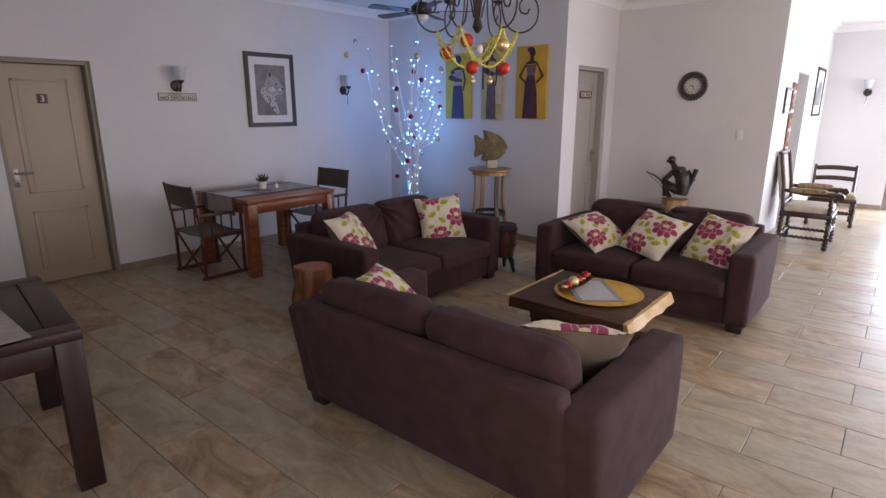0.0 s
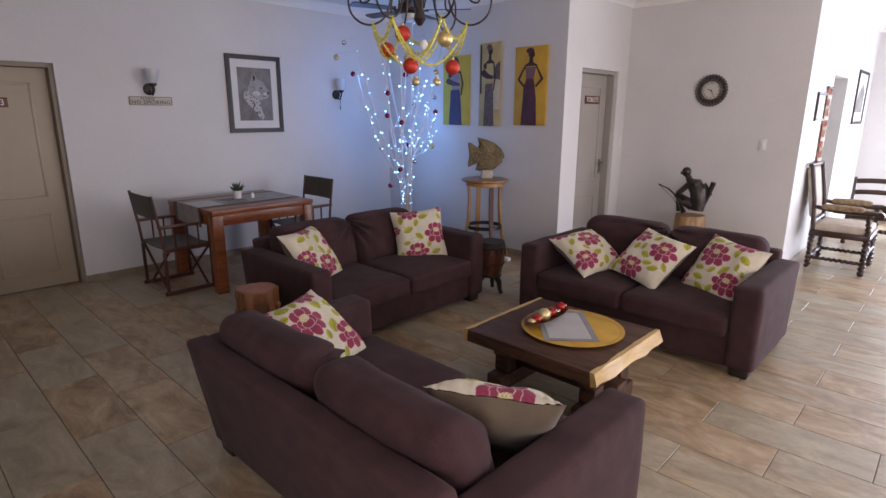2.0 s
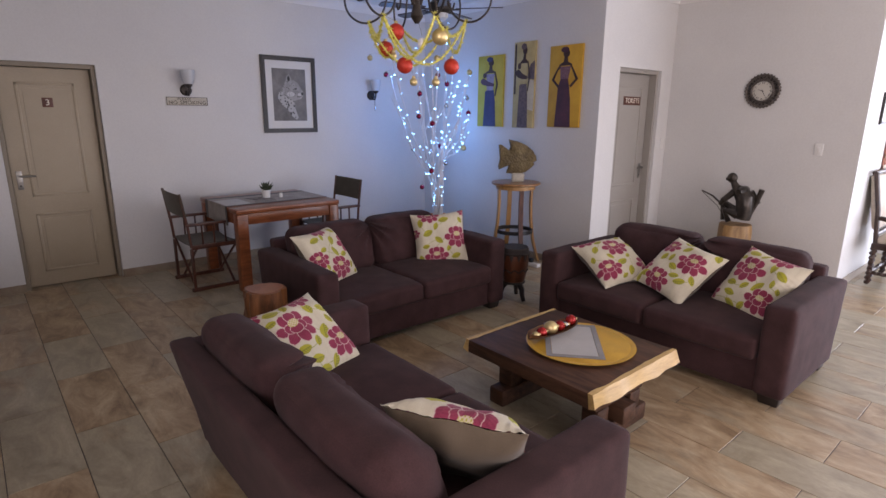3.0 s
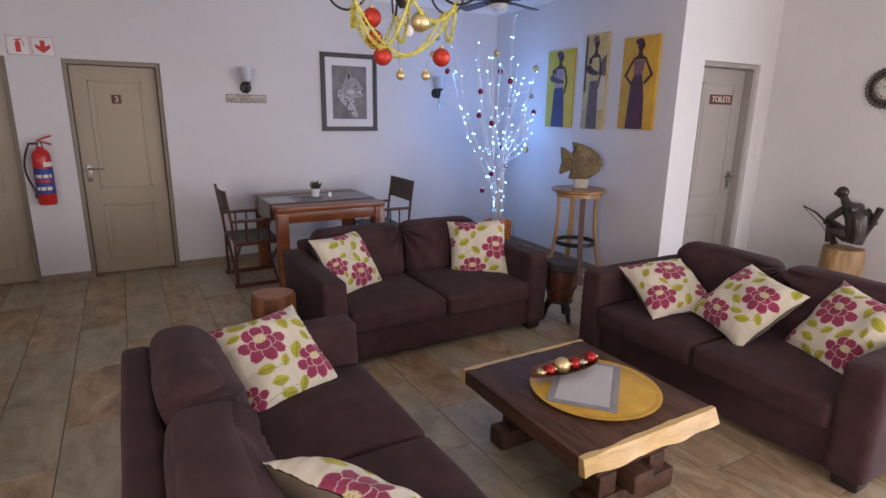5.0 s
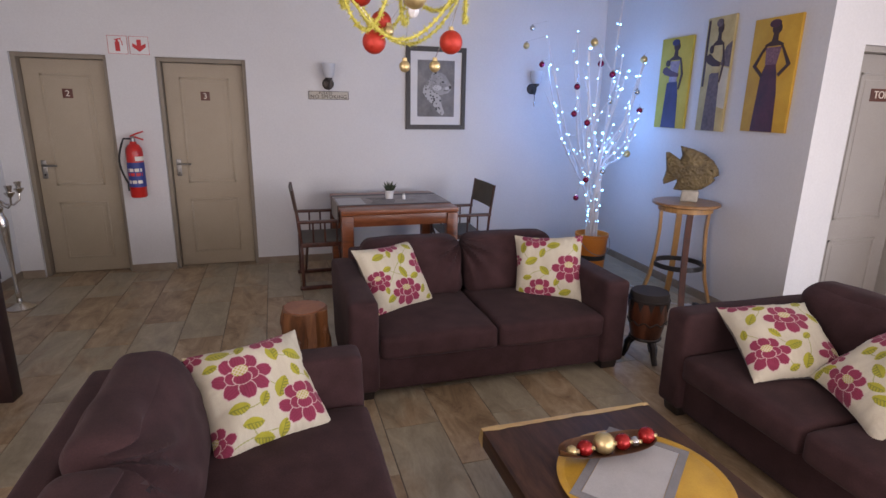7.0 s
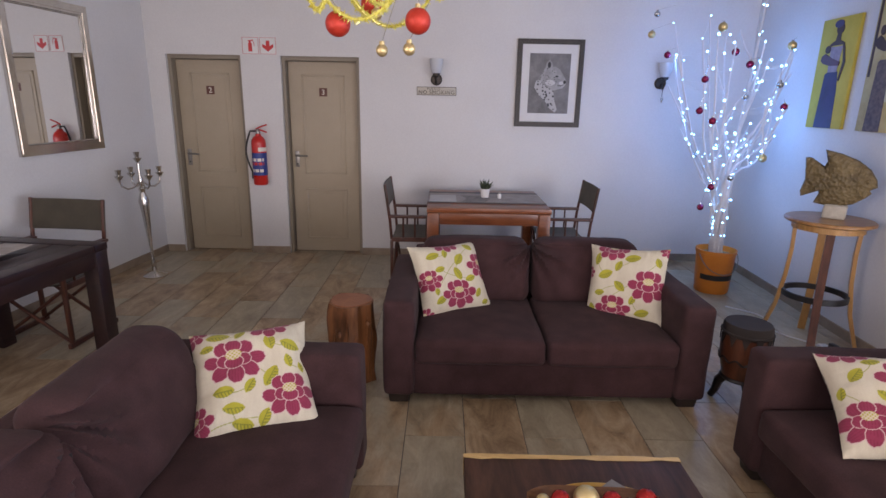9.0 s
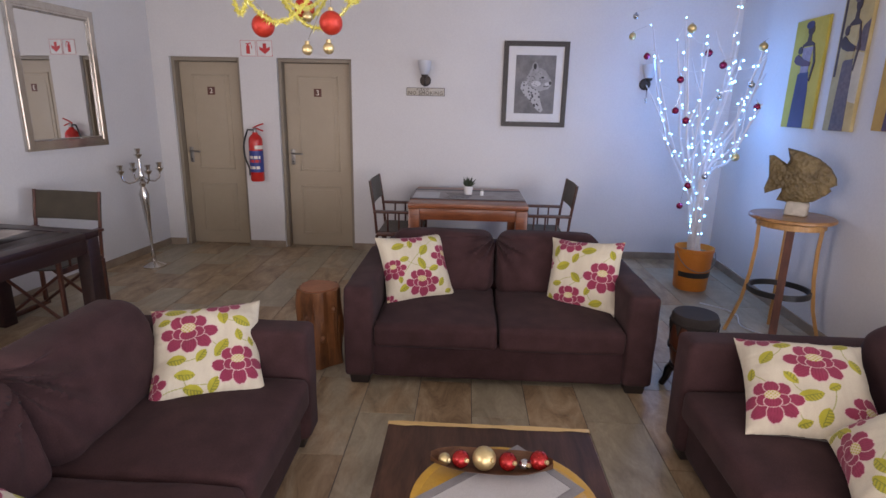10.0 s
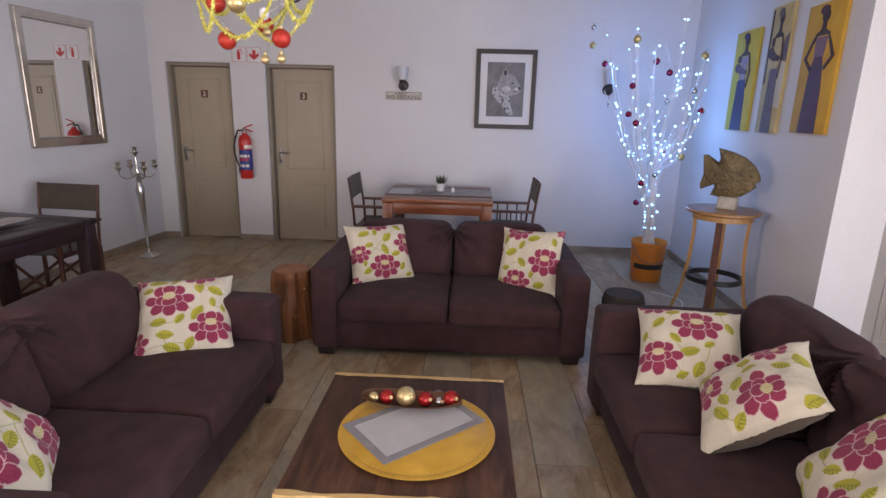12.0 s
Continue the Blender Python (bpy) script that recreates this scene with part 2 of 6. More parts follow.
def prism(points, z0, z1, bm=None):
    """Extrudes an outline in x, y from z0 to z1."""
    bm = bm or bmesh.new()
    a = [bm.verts.new((x, y, z0)) for x, y in points]
    b = [bm.verts.new((x, y, z1)) for x, y in points]
    fs = [bm.faces.new(a[::-1]), bm.faces.new(b)]
    n = len(points)
    for i in range(n):
        j = (i + 1) % n
        fs.append(bm.faces.new((a[i], a[j], b[j], b[i])))
    bmesh.ops.recalc_face_normals(bm, faces=fs)
    return bm


# ---- the large structure ----
WY, PX, MX, TY, CX, HY, FX, SY = 6.13, 6.515, 0.33, 3.22, 7.78, 1.33, 12.05, -3.0
CEILING = 2.93
PXS = 6.388  # the paintings wall runs slightly askew
PXB = 6.62  # its hidden face
MX_AT = lambda y: 0.45 - 0.0875 * (6.13 - y)  # so does the mirror wall
T = 0.2


def wall(name, boxes, label):
    bm = bmesh.new()
    for b in boxes:
        box(*b, bev=0, bm=bm)
    ob = link_mesh(name, bm, WALL, smooth=False)
    return structure(ob, label, "wall")


D2, D3, DOORTOP = (0.64, 1.39), (1.79, 2.58), 2.05
wall("wall_north", [(MX - T, D2[0], WY, WY + T, 0, CEILING), (D2[0], D2[1], WY, WY + T, DOORTOP, CEILING), (D2[1], D3[0], WY, WY + T, 0, CEILING),
                    (D3[0], D3[1], WY, WY + T, DOORTOP, CEILING), (D3[1], PX + T, WY, WY + T, 0, CEILING)], "off-white plastered wall with two taupe doors")
askew = bmesh.new()
low = [askew.verts.new((x, y, 0)) for x, y in ((PXS, TY), (PXB, TY), (PXB, WY), (PX, WY))]
high = [askew.verts.new((v.co.x, v.co.y, CEILING)) for v in low]
for i in range(4):
    askew.faces.new((low[i], low[(i + 1) % 4], high[(i + 1) % 4], high[i]))
askew.faces.new(low[::-1]), askew.faces.new(high)
bmesh.ops.recalc_face_normals(askew, faces=list(askew.faces))
structure(link_mesh("wall_paintings", askew, WALL, smooth=False), "off-white plastered wall carrying three canvas paintings", "wall")
TD = (6.715, 7.55)
wall("wall_toilet", [(PXB, TD[0], TY, TY + T, 0, CEILING), (TD[0], TD[1], TY, TY + T, 2.115, CEILING), (TD[1], CX, TY, TY + T, 0, CEILING)], "off-white plastered wall round the toilet door")
wall("wall_clock", [(CX, CX + T, HY + T, TY + T, 0, CEILING)], "off-white plastered wall with an ornate clock")
HO = (9.02, 9.94)
wall("wall_hall", [(CX, HO[0], HY, HY + T, 0, CEILING), (HO[0], HO[1], HY, HY + T, 2.08, CEILING), (HO[1], FX, HY, HY + T, 0, CEILING)], "sunlit off-white wall of the hall with an opening")
wall("wall_behind_opening", [(HO[0] - 0.6, HO[1] + 0.9, HY + 1.6, HY + 1.7, 0, CEILING), (HO[0] - 0.7, HO[0] - 0.6, HY + T, HY + 1.7, 0, CEILING), (HO[1] + 0.9, HO[1] + 1.0, HY + T, HY + 1.7, 0, CEILING)], "plain wall beyond the hall opening")
wall("wall_east", [(FX, FX + T, 0.30, HY + T, 0, CEILING), (FX, FX + T, -2.2, 0.30, 2.15, CEILING), (FX, FX + T, SY - T, -2.2, 0, CEILING)], "off-white far wall of the hall")
wall("wall_south", [(MX - T - 0.75, 2.8, SY - T, SY, 0, CEILING), (2.8, 6.4, SY - T, SY, 2.3, CEILING), (6.4, 7.7, SY - T, SY, 0, CEILING),
                    (7.7, 11.5, SY - T, SY, 2.3, CEILING), (11.5, FX + T, SY - T, SY, 0, CEILING)], "off-white wall with wide glazed openings")
# The unseen opening from y -2.0 to -0.2 is added for the fill lamp.
west_ob = wall("wall_west", [(MX - T, MX, -0.2, WY, 0, CEILING), (MX - T, MX, -2.0, -0.2, 0, 0.85), (MX - T, MX, -2.0, -0.2, 2.1, CEILING), (MX - T, MX, SY, -2.0, 0, CEILING)], "off-white plastered wall with a silver mirror")
for v in west_ob.data.vertices:
    v.co.x += MX_AT(v.co.y) - MX
wall("door_backs", [(MX, PX, WY + T + 0.02, WY + T + 0.1, 0, CEILING), (PXB, CX, TY + T + 0.02, TY + T + 0.1, 0, CEILING)], "plain wall behind the doors")
ceiling_ob = structure(link_mesh("ceiling", box(MX - T - 0.75, FX + T, SY - T, WY + T, CEILING, CEILING + 0.15, 0), CEIL, False), "smooth white ceiling", "ceiling")
structure(link_mesh("floor", box(MX - T - 0.75, FX + T, SY - T, WY + T, -0.12, -0.004, 0), GROUT, False), "grouted floor under slate-look plank tiles", "floor")
ground_mat = noisy("dry_ground", (0.28, 0.22, 0.15), (0.36, 0.29, 0.2), 0.9, 0.6)
structure(link_mesh("ground", box(-60, 80, -80, 60, -0.4, -0.13, 0), ground_mat, False), "dry sandy ground outside", "ground")


def run_moulding(name, profile, legs, material, label, category):
    """A moulding along straight wall legs: (x0, y0, x1, y1, nx, ny), profile of (out from the wall, height)."""
    bm = bmesh.new()
    for x0, y0, x1, y1, nx, ny in legs:
        a = [bm.verts.new((x0 + nx * o, y0 + ny * o, z)) for o, z in profile]
        b = [bm.verts.new((x1 + nx * o, y1 + ny * o, z)) for o, z in profile]
        k = len(profile)
        for i in range(k):
            j = (i + 1) % k
            bm.faces.new((a[i], a[j], b[j], b[i]))
        bm.faces.new(a[::-1]), bm.faces.new(b)
    bmesh.ops.recalc_face_normals(bm, faces=list(bm.faces))
    return structure(link_mesh(name, bm, material), label, category)


cz = CEILING
COVE = [(0, cz - 0.1), (0.012, cz - 0.1), (0.018, cz - 0.075), (0.05, cz - 0.03), (0.075, cz - 0.018), (0.085, cz), (0, cz)]
run_moulding("cornice", COVE, [(MX_AT(WY), WY, PX, WY, 0, -1), (PX, WY, PXS, TY, -1, 0), (PXS - 0.085, TY, CX, TY, 0, -1), (CX, TY, CX, HY, -1, 0), (CX - 0.085, HY, FX, HY, 0, -1),
                               (FX, HY, FX, SY, -1, 0), (MX_AT(WY), WY, MX_AT(SY), SY, 1, 0), (MX_AT(SY), SY, FX, SY, 0, 1)], CORNICE, "white coved plaster cornice", "cornice")
SKIRTING = [(0, 0), (0.011, 0), (0.011, 0.072), (0.008, 0.076), (0, 0.076)]
run_moulding("baseboard", SKIRTING, [(MX_AT(WY), WY, D2[0], WY, 0, -1), (D2[1], WY, D3[0], WY, 0, -1), (D3[1], WY, PX, WY, 0, -1), (PX, WY, PXS, TY, -1, 0), (PXS, TY, TD[0], TY, 0, -1),
                                     (TD[1], TY, CX, TY, 0, -1), (CX, TY, CX, HY, -1, 0), (CX, HY, HO[0], HY, 0, -1), (HO[1], HY, FX, HY, 0, -1), (FX, HY, FX, 0.3, -1, 0),
                                     (MX_AT(WY), WY, MX_AT(SY), SY, 1, 0)], SKIRT, "brown tile skirting", "baseboard")


# ---- sofas ----
def foot_block():
    b = box(-0.068, 0.068, -0.062, 0.062, 0, 0.112, 0.012, 2)
    for v in b.verts:
        k = 0.78 + 0.22 * v.co.z / 0.11
        v.co.x *= k
        v.co.y *= k
    return b


def sofa(m, label):
    s = thing("sofa", m, label, "sofa", "sofas round the coffee table")
    W, A = 0.89, 0.17
    rake = lambda z: 0.125 * max(0.0, z - 0.1) / 0.55
    part("base", soft_box(-W + A - 0.01, W - A + 0.01, 0.035, 0.86, 0.05, 0.28, 0.018, n=8), SOFA, s)
    for sx in (-1, 1):
        x0, x1 = sorted((sx * W, sx * (W - A)))
        ar = soft_box(x0, x1, 0.0, 0.89, 0.06, 0.61, 0.03, (0.005, 0.006, 0.008), 16, 0.004, sx)
        for v in ar.verts:
            v.co.y += 0.8 * rake(v.co.z) * max(0.0, min(1.0, (v.co.y - 0.45) / 0.4))
        part("armrest", ar, SOFA, s)
    bk = soft_box(-W + A - 0.045, W - A + 0.045, 0.79, 0.905, 0.075, 0.672, 0.028, (0, 0.010, 0.0), 18, 0.004, 3)
    for v in bk.verts:
        v.co.y += rake(v.co.z)
    part("backrest", bk, SOFA, s)
    for k in (-1, 1):
        x0, x1 = sorted((0.004 * k, k * (W - A - 0.004)))
        part("seat_cushion", soft_box(x0, x1, -0.015, 0.74, 0.255, 0.400, 0.035, (0, 0.008, 0.026), 18, 0.005, k * 5), SOFA, s)
        bc = soft_box(x0 + 0.003, x1 - 0.003, 0.61, 0.835, 0.37, 0.772, 0.088, (0.0, 0.03, 0.008), 34, 0.007, k * 9)
        for v in bc.verts:
            front = max(0.0, min(1.0, (0.74 - v.co.y) / 0.06))
            v.co.y += 0.11 * (v.co.z - 0.45) / 0.35
            # tugged folds that fan out from the inner top corner, on the front only
            fx, fz = abs(v.co.x) - 0.01, 0.75 - v.co.z
            fold = math.exp(-(fx * fx + fz * fz) / 0.055) * front
            v.co.y += 0.034 * fold * math.sin(math.atan2(fz, fx + 0.02) * 13)
            v.co.y += 0.006 * front * noise.noise((v.co.x * 9 + k, v.co.z * 22, 3.0))
        part("back_cushion", bc, SOFA, s)
    for fx in (-W + 0.085, W - 0.085):
        for fy in (0.085, 0.82):
            part("foot", foot_block(), FOOT, s, "dark wooden foot").location = (fx, fy, 0)
    return s


sofa(pose(3.12, 1.68, 0, 0, 0, 90), "dark brown fabric two-seat sofa seen from behind, with loose back cushions")
sofa(pose(4.03, 3.05, 0, 0, 0, 0), "dark brown fabric two-seat sofa with two flowered pillows")
sofa(pose(4.838, 1.72, 0, 0, 0, -90), "dark brown fabric two-seat sofa with three flowered pillows")

# ---- more materials ----
WHITE = noisy("white_plastic", (0.68, 0.67, 0.65), (0.74, 0.73, 0.71), 0.4, 3.0)
STEEL = noisy("brushed_steel", (0.27, 0.26, 0.245), (0.34, 0.33, 0.31), 0.38, 9.0, 160, 0.05, 0.001, 1.0)
SILVER = noisy("polished_silver", (0.55, 0.52, 0.48), (0.68, 0.65, 0.6), 0.2, 14.0, 90, 0.05, 0.001, 1.0)
IRON = noisy("wrought_iron", (0.04, 0.034, 0.03), (0.075, 0.062, 0.054), 0.45, 12.0, 150, 0.15, 0.001, 0.7)
BLACK = noisy("black_enamel", (0.012, 0.012, 0.013), (0.022, 0.021, 0.021), 0.35, 8.0)
PLATEBROWN = noisy("brown_sign_plate", (0.085, 0.024, 0.014), (0.12, 0.034, 0.02), 0.4, 8.0)
LETTER = mat("cream_lettering", 0.5, 0, (0.78, 0.72, 0.62))
DARKLETTER = mat("dark_lettering", 0.6, 0, (0.06, 0.05, 0.045))
RED = noisy("red_enamel", (0.50, 0.018, 0.012), (0.56, 0.028, 0.02), 0.28, 6.0, 60, 0.04)
SIGNRED = mat("sign_red", 0.5, 0, (0.55, 0.03, 0.03))
LABELBLUE = mat("label_blue", 0.5, 0, (0.03, 0.05, 0.22))
RUBBER = mat("black_rubber", 0.6, 0, (0.015, 0.014, 0.014))
PAPER = noisy("mount_board", (0.66, 0.65, 0.63), (0.72, 0.71, 0.69), 0.85, 4.0)
SKETCHGREY = noisy("charcoal_ground", (0.13, 0.125, 0.12), (0.27, 0.26, 0.25), 0.9, 5.0, 40, 0.05)
FRAMEBLACK = noisy("dark_frame_wood", (0.011, 0.008, 0.007), (0.024, 0.017, 0.014), 0.42, 20.0)
MIRROR = mat("mirror_glass", 0.015, 1.0, (0.88, 0.89, 0.89))
OCHRE = noisy("ochre_canvas", (0.50, 0.27, 0.025), (0.66, 0.40, 0.05), 0.7, 4.0, 120, 0.25)
OLIVEYELLOW = noisy("olive_yellow_canvas", (0.42, 0.34, 0.04), (0.55, 0.45, 0.08), 0.7, 4.0, 120, 0.25)
BEIGECANVAS = noisy("beige_canvas", (0.40, 0.30, 0.12), (0.58, 0.49, 0.25), 0.7, 6.0, 120, 0.25)
NAVY = noisy("navy_paint", (0.025, 0.025, 0.075), (0.05, 0.045, 0.13), 0.6, 9.0)
PLUM = noisy("plum_paint", (0.045, 0.014, 0.026), (0.1, 0.03, 0.05), 0.55, 12.0)
MOSAIC = noisy("mosaic_brown_paint", (0.06, 0.04, 0.045), (0.17, 0.12, 0.11), 0.6, 30.0)
SKIN = noisy("dark_brown_paint", (0.035, 0.015, 0.012), (0.06, 0.027, 0.02), 0.6, 12.0)
GLITTER = noisy("plum_speckled_paint", (0.09, 0.025, 0.045), (0.30, 0.17, 0.2), 0.5, 70.0)
PALEPAINT = noisy("pale_dress_paint", (0.20, 0.15, 0.2), (0.36, 0.29, 0.33), 0.6, 25.0)
PALECLOTH = noisy("pale_ochre_paint", (0.46, 0.40, 0.27), (0.62, 0.56, 0.42), 0.7, 9.0, 120, 0.25)
LAMPGLASS = mat("frosted_lamp_glass", 0.45, 0, (0.74, 0.76, 0.79))
bsdf(LAMPGLASS).inputs["Transmission Weight"].default_value = 0.35
GOLDWOOD = wood("honey_bentwood", (0.30, 0.15, 0.045), (0.50, 0.28, 0.10), 0.35, (9, 9, 1.5))
STOOLTOP = wood("stool_top_wood", (0.24, 0.11, 0.035), (0.40, 0.21, 0.08), 0.32, (2, 10, 10))
STONE = noisy("pale_stone", (0.36, 0.33, 0.27), (0.5, 0.47, 0.4), 0.85, 14.0, 70, 0.5, 0.004)
BARK = wood("red_log_wood", (0.06, 0.02, 0.008), (0.28, 0.11, 0.038), 0.45, (7, 7, 1.0), 6.0)
STUMP = wood("pale_stump_wood", (0.17, 0.085, 0.03), (0.42, 0.25, 0.10), 0.5, (5, 5, 1.2), 6.0)
CLOCKBRONZE = noisy("worn_clock_bronze", (0.055, 0.045, 0.04), (0.17, 0.145, 0.13), 0.45, 40.0, 120, 0.3, 0.002, 0.5)
BRONZE = noisy("dark_bronze", (0.03, 0.025, 0.022), (0.075, 0.062, 0.053), 0.3, 14.0, 60, 0.2, 0.002, 0.6)
WHITEBARK = noisy("white_painted_branch", (0.66, 0.66, 0.68), (0.76, 0.76, 0.78), 0.7, 20.0, 120, 0.3)
BUCKET = noisy("orange_bucket_plastic", (0.62, 0.19, 0.02), (0.70, 0.24, 0.03), 0.4, 5.0)
SOIL = noisy("potting_gravel", (0.2, 0.12, 0.07), (0.36, 0.25, 0.16), 0.9, 40.0, 90, 0.8, 0.01)
PLATTER = noisy("gilded_platter", (0.46, 0.25, 0.022), (0.62, 0.36, 0.045), 0.33, 8.0, 120, 0.1)
NAPKIN = cloth("grey_napkin", (0.42, 0.41, 0.40), (0.47, 0.46, 0.45), 500)
NAPKINEDGE = cloth("dark_grey_napkin_border", (0.20, 0.19, 0.19), (0.25, 0.24, 0.24), 500)
RUNNER = cloth("grey_table_runner", (0.22, 0.19, 0.17), (0.34, 0.30, 0.27), 300)
RUNNERDARK = cloth("dark_runner_stripe", (0.05, 0.04, 0.038), (0.09, 0.075, 0.07), 300)
DRUMSKIN = noisy("drum_hide", (0.02, 0.015, 0.013), (0.04, 0.03, 0.026), 0.8, 9.0)
DRUMWOOD = wood("drum_wood", (0.045, 0.014, 0.007), (0.14, 0.043, 0.019), 0.3, (8, 8, 1.5))
BALLRED = noisy("red_bauble", (0.45, 0.030, 0.014), (0.58, 0.05, 0.028), 0.42, 60.0, 400, 0.5, 0.002, 0.35)
BALLDEEP = noisy("deep_red_bauble", (0.30, 0.012, 0.012), (0.40, 0.022, 0.018), 0.25, 60.0, 400, 0.3, 0.001, 0.45)
BALLGOLD = noisy("gold_bauble", (0.62, 0.48, 0.22), (0.74, 0.60, 0.32), 0.38, 30.0, 90, 0.05, 0.001, 0.8)
BALLPINK = noisy("plum_bauble", (0.22, 0.012, 0.05), (0.3, 0.02, 0.07), 0.2, 30.0, 90, 0.05, 0.001, 0.55)
BALLSILVER = noisy("silver_bauble", (0.5, 0.5, 0.48), (0.62, 0.62, 0.6), 0.15, 30.0, 90, 0.05, 0.001, 0.9)
TINSEL = noisy("yellow_tinsel", (0.60, 0.54, 0.05), (0.86, 0.82, 0.24), 0.28, 60.0, 120, 0.1, 0.001, 0.15)
LEAFGREEN = noisy("succulent_leaf", (0.03, 0.045, 0.022), (0.07, 0.09, 0.05), 0.6, 30.0)
TAPESTRY = noisy("tapestry_cloth", (0.16, 0.10, 0.055), (0.36, 0.28, 0.17), 0.9, 28.0, 200, 0.3)
SEATCLOTH = noisy("pale_seat_cloth", (0.42, 0.35, 0.28), (0.55, 0.48, 0.4), 0.9, 10.0, 200, 0.3)
OAKDARK = wood("dark_carved_oak", (0.02, 0.009, 0.006), (0.05, 0.022, 0.014), 0.35, (8, 8, 2))
HANGING = noisy("rust_wall_hanging", (0.33, 0.09, 0.05), (0.5, 0.24, 0.16), 0.9, 9.0, 200, 0.2)
LED = mat("led_bulb", 0.4, 0, (0.8, 0.9, 1.0))
bsdf(LED).inputs["Emission Color"].default_value = (0.17, 0.53, 1.0, 1)
bsdf(LED).inputs["Emission Strength"].default_value = 9.0
LED.cycles.emission_sampling = 'NONE'


def fish_skin():
    m = noisy("carved_fish_wood", (0.075, 0.052, 0.02), (0.21, 0.155, 0.07), 0.5, 9.0, 60, 0.2)
    v = m.node_tree.nodes.new("ShaderNodeTexVoronoi")
    v.inputs["Scale"].default_value = 42.0
    ln(m, coords(m, (1, 1, 1)), v.inputs[0])
    bump(m, v.outputs["Distance"], 0.8, 0.012)
    return m


FISH = fish_skin()


# colour pattern of the pillows, woven from a mesh attribute
def pillow_cloth():
    m = mat("flowered_cotton", 0.9)
    at = m.node_tree.nodes.new("ShaderNodeAttribute")
    at.attribute_name = "print"
    w = nd(m, "ShaderNodeTexNoise", Scale=500.0, Detail=2.0)
    st = nd(m, "ShaderNodeTexNoise", Scale=30.0, Detail=3.0)
    ln(m, coords(m), w.inputs[0])
    ln(m, coords(m, (1, 0.15, 1)), st.inputs[0])
    col = mix(m, 0.25, at.outputs["Color"], w.outputs[0], 'OVERLAY')
    col = mix(m, 0.18, col, st.outputs[0], 'OVERLAY')
    ln(m, col, bsdf(m).inputs["Base Color"])
    bsdf(m).inputs["Sheen Weight"].default_value = 0.1
    bump(m, w.outputs[0], 0.3, 0.001)
    return m


PILLOW = pillow_cloth()
PILLOWBACK = cloth("taupe_pillow_back", (0.105, 0.078, 0.052), (0.14, 0.105, 0.072), 450)


def text_mesh(name, body, size, material, parent, place, label="", spacing=1.0):
    """Raised lettering from the built-in font; place maps the text's x right, y up, z out."""
    cu = bpy.data.curves.new(name, 'FONT')
    cu.body, cu.size, cu.extrude = body, size, 0.0015
    cu.align_x, cu.align_y, cu.space_character = 'CENTER', 'CENTER', spacing
    tmp = new("tmp_text", cu)
    me = bpy.data.meshes.new_from_object(tmp.evaluated_get(bpy.context.evaluated_depsgraph_get()))
    bpy.data.objects.remove(tmp)
    me.materials.clear()
    me.materials.append(material)
    ob = new(name, me)
    ob.parent = parent
    ob.matrix_local = place
    if label:
        ob["label"] = label
    return ob


# in a frame that hangs on a wall: x right along the wall, y up, z out of the wall
NORTH = lambda x, z, y=WY: Matrix.Translation((x, y, z)) @ Matrix(((1, 0, 0, 0), (0, 0, -1, 0), (0, 1, 0, 0), (0, 0, 0, 1)))
EASTW = lambda y, z, x=PX: Matrix.Translation((x, y, z)) @ Matrix(((0, 0, -1, 0), (-1, 0, 0, 0), (0, 1, 0, 0), (0, 0, 0, 1)))
WESTW = lambda y, z, x=MX: Matrix.Translation((x, y, z)) @ Matrix(((0, 0, 1, 0), (1, 0, 0, 0), (0, 1, 0, 0), (0, 0, 0, 1)))


